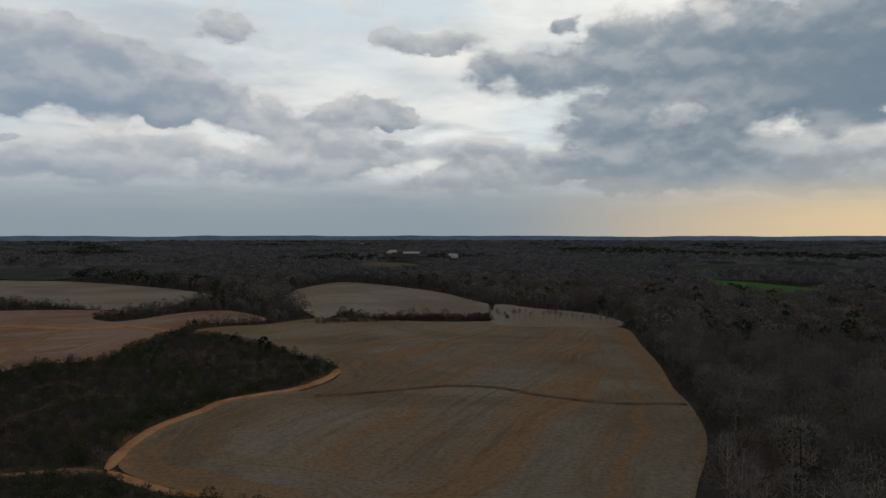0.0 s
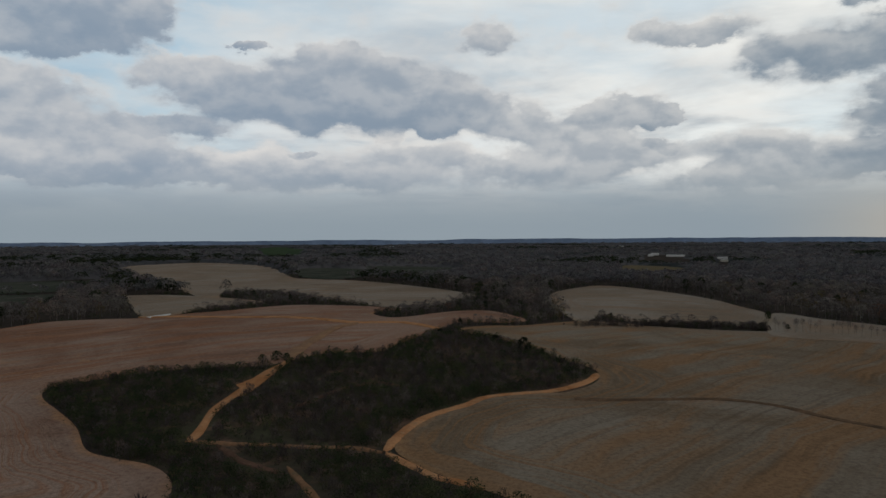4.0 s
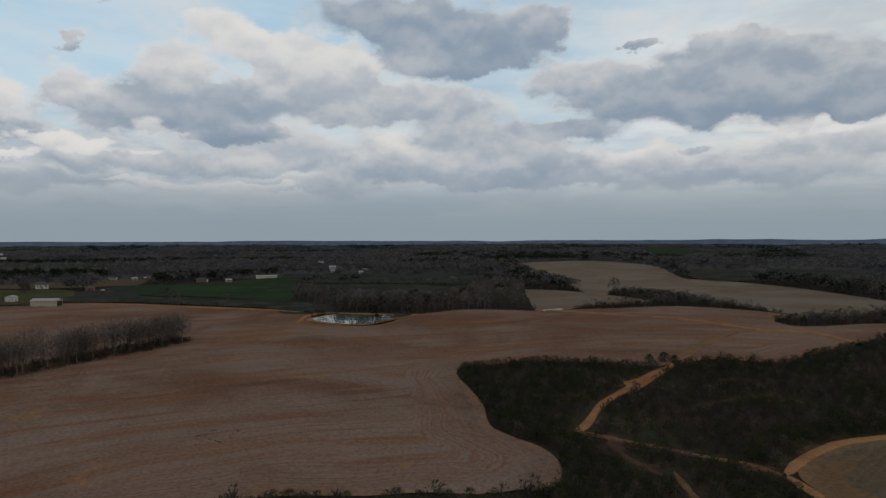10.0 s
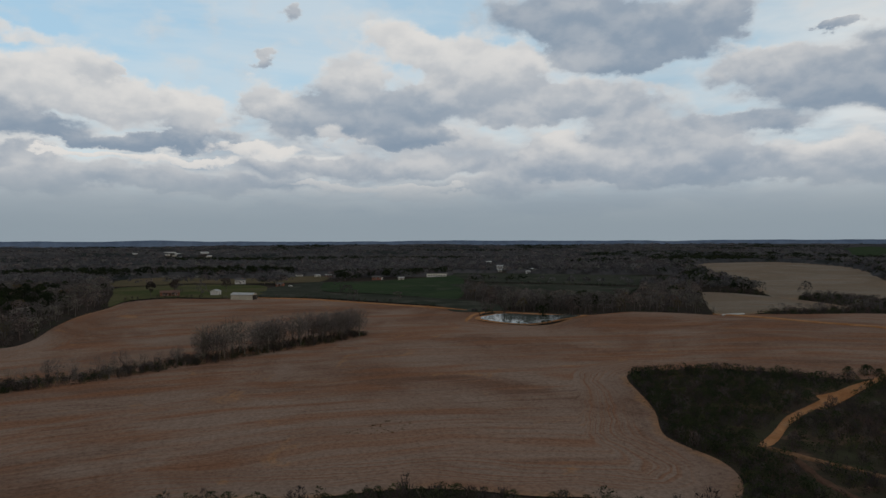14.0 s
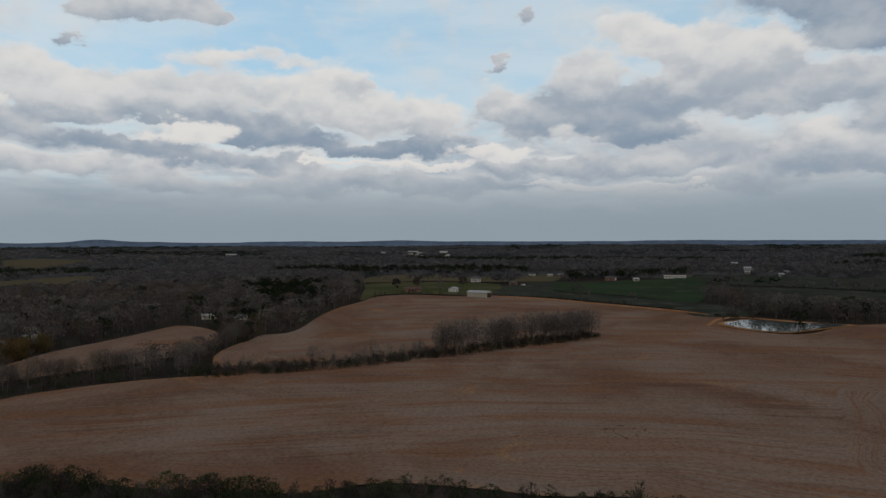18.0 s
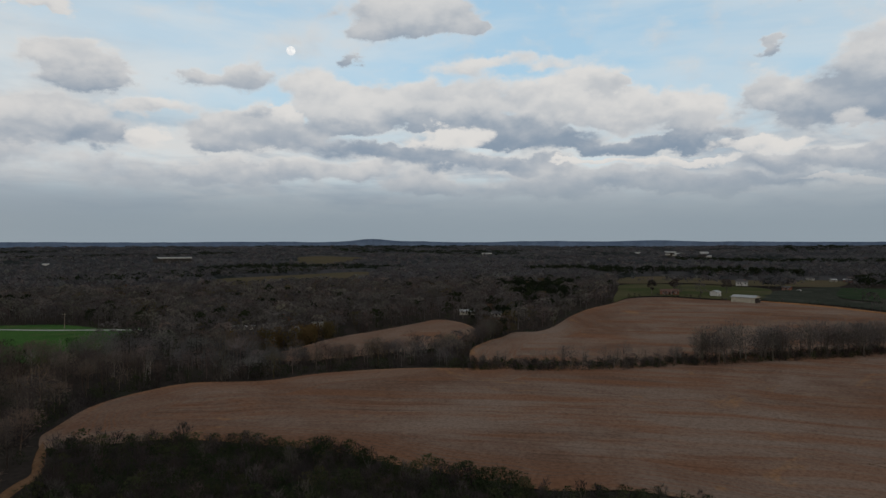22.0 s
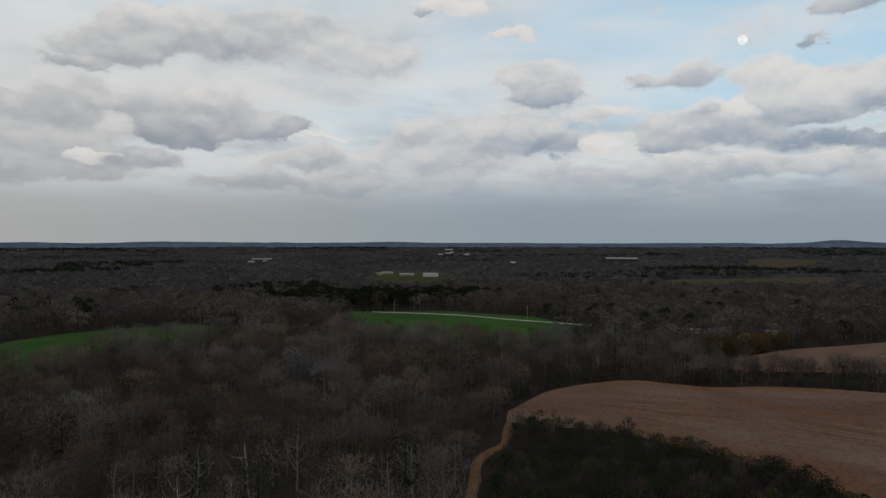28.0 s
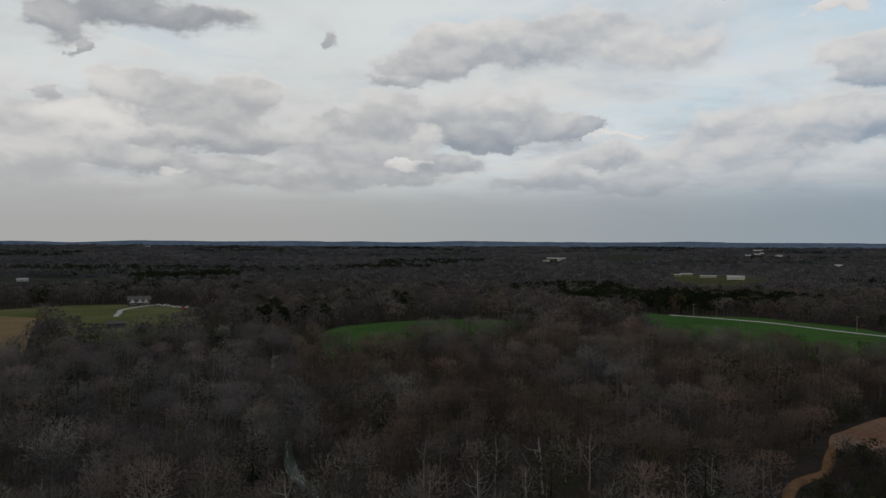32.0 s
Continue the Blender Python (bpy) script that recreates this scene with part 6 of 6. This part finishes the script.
stand("thicket_saplings", t[lots >= 0.6], thick_tall[120:][lots >= 0.6] * 1.15, [gather(shrub(s, 110, 4, 0.022, 0.3, True)) for s in range(160, 164)], M["scrub"], "bare brown saplings in the thicket", "thicket", 15)

# hedgerow of bare trees through the west field
hedge = smooth(HEDGE, False, 14)
away = np.column_stack([-np.gradient(hedge[:, 1]), np.gradient(hedge[:, 0])])
away /= np.linalg.norm(away, axis=1)[:, None]
n = 190
pos = np.sort(RNG.random(n) ** 0.8)
keep = (pos > 0.55) | ((RNG.random(n) < 0.32) & (pos > 0.06))
for q in pos[keep]:
    i = min(int(q * len(hedge)), len(hedge) - 1)
    xy = hedge[i] + away[i] * RNG.uniform(-7, 7) + RNG.normal(0, 1, 2)
    h = RNG.uniform(13, 19) if q > 0.6 else RNG.uniform(6.5, 11)
    ob = copy_thing(trees[1 + 2 * RNG.integers(0, 4)], Matrix())
    ob.matrix_world = pose(xy[0], xy[1], float(height(*xy)) + 0.2, 0, 0, RNG.uniform(0, 360)) @ Matrix.Diagonal((h, h, h, 1))
    tagged(ob, "leafless tree in the hedgerow across the stubble field", group="hedgerow trees")
idx = RNG.integers(0, len(hedge), 900)
p = hedge[idx] + away[idx] * RNG.uniform(-9, 9, (900, 1))
stand("hedge_brush", p[:420], RNG.uniform(1.5, 3.5, 420), WEED_LEAVES, M["bush"], "dark undergrowth along the hedgerow", "hedge", 16)
stand("hedge_saplings", p[420:], RNG.uniform(1.6, 4.2, 480), SCRUBS, M["scrub"], "brown saplings along the hedgerow", "hedge", 17)

# ---------------------------------------------------------------- moon
moon_bm = bmesh.new()
bmesh.ops.create_uvsphere(moon_bm, u_segments=40, v_segments=24, radius=29.0)
moon_me = bpy.data.meshes.new("moon")
moon_bm.to_mesh(moon_me)
moon_me.materials.append(moon_mat)
moon = tagged(new("moon", moon_me), "pale nearly full moon in the evening sky", "moon")
moon.location = 4800 * Vector((math.sin(radians(-118.2)) * math.cos(radians(15.05)), math.cos(radians(-118.2)) * math.cos(radians(15.05)), math.sin(radians(15.05)))) + Vector((0, 0, EYE))

# ---------------------------------------------------------------- farm buildings
barn = house("barn", -582, 79, 18.6, 9, 4.0, M["cream"], M["tin"], "long pale metal barn with one dark open end", "barn", turn=-26, pitch=0.3, windows=0, doors=0)
# thin dark panel on the closed gable imitates the shade inside
part("open_end", boxed(9.32, 9.4, -3.9, 3.9, 0.0, 3.6), M["shadow_box"], barn, "dark panel standing in for the shaded open barn end")
for k in range(6):
    part("seam", boxed(-8 + 3.2 * k, -7.9 + 3.2 * k, -4.56, -4.5, 0.0, 3.9), M["tin"], barn)
house("shed", -633, 62, 6, 7, 3.4, M["white"], M["tin"], "small white gabled shed beside the lawn", "shed", turn=60, windows=0)
house("farmhouse", -640, 25, 15.6, 8, 3.0, M["brick"], M["red_roof"], "low brick farmhouse with a brown-red roof", "house", windows=5, chimney=True, porch=True)
house("cottage", -480, -119, 10, 5, 2.1, M["cream"], M["tin"], "small cream cottage with a pale roof by the woods", "house", windows=3)
house("cottage", -473, -96, 9.5, 5, 2.2, M["white"], M["shingle"], "small white cottage with a dark roof and porch", "house", windows=3, porch=True)
house("garden_shed", -443, -89, 2.6, 2.2, 2.0, M["white"], M["red_roof"], "tiny white garden shed on the grass", "shed", windows=0)
house("white_house", -825, 108, 12, 7, 4.2, M["white"], M["shingle"], "two-storey white house behind a dark evergreen", "house", windows=4, chimney=True)
house("brown_house", -846, 280, 12, 8, 3.2, M["brick"], M["shingle"], "low brown house beyond the wheat field", "house", windows=4)
house("mobile_home", -875, 376, 27, 6, 3.0, M["white"], M["cream"], "long white mobile home beyond the wheat", "house", windows=7, pitch=0.25)
for spot in ((-366, -234), (-370, -227), (-400, -196)):
    house("trailer", *spot, 7, 3, 2.0, M["cream"], M["tin"], "small white trailer half hidden by bare trees", "house", windows=2, pitch=0.2, group="trailers in the woods")
for spot in ((-1291, 674), (-1058, 574), (-1553, 780)):
    house("village_house", *spot, 11, 8, 4.0, M["white"], M["tin"], "distant white village house among trees", "house", windows=3, group="village houses")
for k, (spot, w) in enumerate((((-1060, 548), 11), ((-951, 516), 9), ((-982, 555), 12), ((-868, 517), 8), ((-1010, 215), 11), ((-971, 250), 13), ((-851, 284), 12), ((-821, 304), 9), ((-747, 139), 10), ((-1316, 688), 9), ((-1050, 582), 10), ((-932, 563), 11), ((-1001, 214), 12), ((-969, 233), 9), ((-897, 117), 12))):
    house("village_house", *spot, w * 0.75, 6, 2.6, M[("white", "cream", "brick")[k % 3]], M[("shingle", "tin")[k % 2]], ("white", "cream", "brick")[k % 3] + " village house among bare trees", "house", turn=(k * 37) % 70 - 35, windows=3, group="village houses")
for k, (spot, w) in enumerate((((-2468, -8), 26), ((-2349, 86), 22), ((-2244, 117), 16), ((-2239, 200), 24), ((-2266, 205), 20), ((-2311, 105), 18), ((-1730, -2119), 24), ((-1686, -1975), 30), ((-1204, -1235), 24), ((-685, -1612), 26), ((-738, -1649), 20), ((-923, -1961), 18), ((-1584, -2006), 30), ((-1644, -1932), 36), ((545, -3632), 40), ((-444, -3543), 60), ((-1666, -2062), 36), ((-1237, 2597), 30), ((-386, 3283), 26), ((28, 1659), 24))):
    house("distant_building", *spot, w * 0.6, 8, 3.2, M[("white", "cream")[k % 2]], M["tin"], "pale far-off building over the grey woods", "building", turn=(k * 53) % 50 - 25, windows=0, doors=0, pitch=0.2, group="far-off buildings")
house("factory", -145, 2000, 22, 24, 4.6, M["white"], M["tin"], "tall white factory block on the far plain", "factory", windows=0, doors=0, pitch=0.05)
house("factory", -150, 1930, 14, 20, 4.2, M["white"], M["tin"], "square white factory block on the far plain", "factory", windows=0, doors=0, pitch=0.05)
house("warehouse", -88, 1933, 46, 30, 3, M["white"], M["tin"], "long low white warehouse on the far plain", "warehouse", windows=0, pitch=0.06)
house("warehouse", 26, 1799, 24, 16, 4, M["white"], M["tin"], "small white warehouse among far trees", "warehouse", windows=0, pitch=0.08)
house("greenhouse", -1677, -1266, 90, 8, 2.2, M["white"], M["tin"], "very long pale greenhouse roof in the woods", "greenhouse", windows=0, doors=0, pitch=0.3)
house("hall", -675, -881, 24, 12, 4, M["white"], M["tin"], "white hall on a small distant lawn", "hall", windows=5)
for spot, w in (((-687, -1023), 20), ((-674, -945), 24), ((-678, -885), 21), ((-654, -998), 9)):
    house("long_home", *spot, w, 7, 3.0, M["cream"], M["tin"], "long cream home on a green slope", "house", windows=5, pitch=0.25, group="long cream homes")
house("warehouse", -895, -2029, 60, 10, 2.6, M["white"], M["tin"], "long white roof among grey woods", "warehouse", windows=0, doors=0, pitch=0.1)
for spot, w in (((-2461, -535), 36), ((-2790, 111), 44), ((-2422, 205), 24), ((-1544, 3255), 22), ((-2092, -2584), 40), ((-2173, -2596), 26), ((-2463, 206), 26), ((-2388, 124), 30)):
    house("far_barn", *spot, w, 10, 3.0, M["white"], M["tin"], "far white barn glimpsed over the woods", "barn", windows=0, doors=0, pitch=0.25, group="far white barns")
manor = house("dark_house", 90, -558, 15.5, 10, 4.6, M["shingle"], M["shingle"], "large dark house with white gables on a lawn", "house", windows=5, pitch=0.5)
for cx in (-4.6, 0.6, 4.8):
    part("gable", prism(bmesh.new(), [(cx - 2.0, 2.6), (cx + 2.0, 2.6), (cx, 5.4)], -5.6, -5.1), M["white"], manor, "white trimmed gable")
house("white_bungalow", 305, -1014, 13, 8, 3.4, M["white"], M["tin"], "white bungalow on the far pasture", "house", windows=4)
house("cabin", 82, -432, 9, 6, 2.8, M["shingle"], M["shingle"], "low dark cabin among the bare trees", "cabin", windows=2)


def car(x, y, turn, paint, label, truck=False):
    ob = thing("pickup_truck" if truck else "car", x, y, turn, label, "truck" if truck else "car", "parked vehicles", 0.75)
    body = [(-2.3, 0.35), (2.3, 0.35), (2.35, 0.75), (1.2, 0.95), (0.7, 1.5), (-0.6, 1.5), (-1.0, 1.0), (-2.3, 0.95)] if truck else \
        [(-2.2, 0.3), (2.2, 0.3), (2.2, 0.7), (1.2, 0.9), (0.6, 1.4), (-1.2, 1.4), (-1.9, 0.9), (-2.2, 0.8)]
    part("body", prism(bmesh.new(), body, -0.9, 0.9), paint, ob)
    part("windows", prism(bmesh.new(), [(1.0, 0.97), (0.62, 1.4), (-0.5, 1.4), (-0.8, 0.97)], -0.92, 0.92), M["glass"], ob)
    for wx in (-1.4, 1.4):
        for wy in (-0.8, 0.8):
            bm = bmesh.new()
            bmesh.ops.create_cone(bm, cap_ends=True, segments=12, radius1=0.34, radius2=0.34, depth=0.22, matrix=Matrix.Translation((wx, wy, 0.34)) @ Matrix.Rotation(radians(90), 4, "X"))
            part("wheel", bm, M["black_rubber"], ob)
    return ob


car(55, -520, 20, M["red_paint"], "small red pickup truck parked on the lawn's edge", True)
for spot, a in (((76, -550), 5), ((70, -548), 40), ((61, -529), 12), ((53, -527), 80), ((-727, 146), 30)):
    car(*spot, a, M["white"], "small white car parked beside the house")
for spot, a in (((-441, 219), 30), ((-440, 227), 60)):
    car(*spot, a, M["shadow_box"], "dark farm pickup parked by the pond bank", True)


def utility_pole(x, y, h):
    ob = thing("utility_pole", x, y, facing(x, y) + 25, "grey wooden utility pole beside the pale road", "utility pole", "utility poles")
    bm = bmesh.new()
    bmesh.ops.create_cone(bm, cap_ends=True, segments=10, radius1=0.2, radius2=0.13, depth=h, matrix=Matrix.Translation((0, 0, h / 2)))
    part("pole", bm, M["pole"], ob)
    part("crossarm", boxed(-1.2, 1.2, -0.08, 0.08, h - 0.9, h - 0.75), M["pole"], ob)
    for cx in (-1.1, 0.0, 1.1):
        bm = bmesh.new()
        bmesh.ops.create_cone(bm, cap_ends=True, segments=8, radius1=0.07, radius2=0.04, depth=0.25, matrix=Matrix.Translation((cx, 0, h - 0.62)))
        part("insulator", bm, M["white"], ob)
    return ob


utility_pole(-329, -324, 9.5)
utility_pole(-280, -408, 9.0)

# ---------------------------------------------------------------- trees that stand out
def plant(form, mats, spot, h, name, label, group="", turn=0.0, girth=1.0):
    ob = planted(name, form, mats, label, "tree")
    x, y = spot
    ob.matrix_world = pose(x, y, float(height(x, y)) + 0.25, 0, 0, turn) @ Matrix.Diagonal((h * girth, h * girth, h, 1))
    return tagged(ob, group=group)


for k, spot in enumerate(((-640, 10), (-661, 30), (-661, 74))):
    plant((bare_tree(200 + k, 16, 10, 6, 0.013, 0.08, 0.33, 0.2, True)[0], crown_form(200 + k, 620, 0.040, 0.30, 9, False)), (M["bark"], M["scrub"]), spot, 15, "yard_tree", "large bare shade tree on the farm lawn", "yard trees", girth=0.95)
plant(evergreen_form(210, 420, 0.36), (M["bark"], M["conifer"]), (-786, 129), 11, "evergreen", "broad dark evergreen beside the white house")
for k, (spot, h) in enumerate((((-75, 288), 6.5), ((-73, 289), 4.5), ((-93, 306), 3.6), ((-123, 313), 3.2), ((-123, 324), 2.6), ((-55, 272), 2.8), ((-66, 286), 3.0), ((33, 473), 7.5), ((-126, 351), 4.0), ((41, 442), 3.5))):
    plant(evergreen_form(220 + k, 340, 0.30), (M["bark"], M["conifer"]), spot, h * 1.2, "cedar", "small dark cedar on the scrub's edge", "cedars", girth=1.2 if h < 4 else 0.85)
for k, (spot, h) in enumerate((((-204, -216), 13), ((-221, -180), 13), ((-36, -304), 12), ((-230, -186), 12), ((-222, -179), 11), ((86, 201), 13), ((59, 143), 13))):
    plant(bare_tree(240 + k, 9, 150, 6, 0.008, 0.12, 0.22, 0.3), (M["white_bark"], M["twig"]), spot, h, "sycamore", "white-barked leafless sycamore above the woods", "pale sycamores")
plant(bare_tree(260, 0, 300, 5, 0.014, 0.08, 0.36, 0.2, True), (M["bark"], M["bud"]), (-381, -205), 13, "budding_tree", "rounded tree in yellow-green bud", "budding trees")
plant(bare_tree(261, 0, 300, 5, 0.014, 0.08, 0.36, 0.2, True), (M["bark"], M["bud"]), (-444, -67), 12, "budding_tree", "rounded tree in olive bud by the wood", "budding trees")
plant(bare_tree(262, 0, 300, 5, 0.014, 0.08, 0.36, 0.2, True), (M["bark"], M["bud"]), (-595, -221), 12, "budding_tree", "rounded tree in tan bud in the wood", "budding trees")
for k, (spot, h) in enumerate((((-222, -214), 10), ((-164, -237), 12), ((-70, -145), 11))):
    plant(bare_tree(263 + k, 0, 320, 5, 0.012, 0.07, 0.38, 0.2, True), (M["bark"], M["russet"]), spot, h, "red_maple", "rounded maple in dark red bud", "red maples")
for k, (spot, h) in enumerate((((-167, 231), 3.4), ((-163, 235), 4.2), ((-159, 236), 3.2))):
    ob = planted("bush", shrub(290 + k, 800, 6, 0.05, 0.1), (M["bark"], M["bush"]), "dense dark evergreen bush at the head of the track", "bush")
    x, y = spot
    ob.matrix_world = pose(x, y, float(height(x, y)) + 0.2, 0, 0, 50 * k) @ Matrix.Diagonal((h, h, h, 1))
    tagged(ob, group="bushes at the track head")
brush_line = smooth([[-73, 402], [-51, 417], [-28, 431], [-4, 441], [21, 449], [25, 441]], False, 10)
i = RNG.integers(0, len(brush_line), 420)
p = brush_line[i] + RNG.normal(0, 3.0, (420, 2))
p = p[wooded(p[:, 0], p[:, 1], 0.5) | (RNG.random(420) < 0.5)]
stand("field_brush", p, RNG.uniform(1.6, 4.2, len(p)), WEED_TWIGS, M["scrub"], "dark brush between two stubble fields", "undergrowth", 35)
row_line = smooth([[32, 439], [52, 438], [73, 433], [91, 424], [105, 411]], False, 8)
for k in range(30):
    q = row_line[min(int(k / 30 * len(row_line)), len(row_line) - 1)] + RNG.normal(0, 1.2, 2)
    h = RNG.uniform(5.5, 9.5)
    ob = copy_thing(trees[(0, 4)[k % 2]], Matrix())
    ob.matrix_world = pose(q[0], q[1], float(height(*q)) + 0.2, 0, 0, RNG.uniform(0, 360)) @ Matrix.Diagonal((h * 0.6, h * 0.6, h, 1))
    tagged(ob, "slim leafless tree in a row between two fields", group="row of field-edge trees")
gold = np.array([(-320, -174), (-335, -165)], float)
grove = gold[RNG.integers(0, 2, 110)] + RNG.normal(0, 11, (110, 2))
grove = grove[wooded(grove[:, 0], grove[:, 1], 2)]
stand("golden_grove", grove, RNG.uniform(5, 10, len(grove)), [gather(shrub(s, 110, 6, 0.05, 0.3, True)) for s in range(270, 274)], M["gold"], "grove of golden-tan saplings by the stubble field", "grove", 23)
tufts = np.array(WEEDS, float)
idx = RNG.integers(0, len(tufts), (90, 2))
w = RNG.random((90, 1))
spots = tufts[idx[:, 0]] * w + tufts[idx[:, 1]] * (1 - w)
stand("weed_tufts", spots, RNG.uniform(0.3, 0.65, 90), [gather(shrub(s, 30, 2, 0.12, 0.5, True)) for s in range(280, 283)], M["gold"], "dry tan weed tufts in the stubble", "weeds", 24)
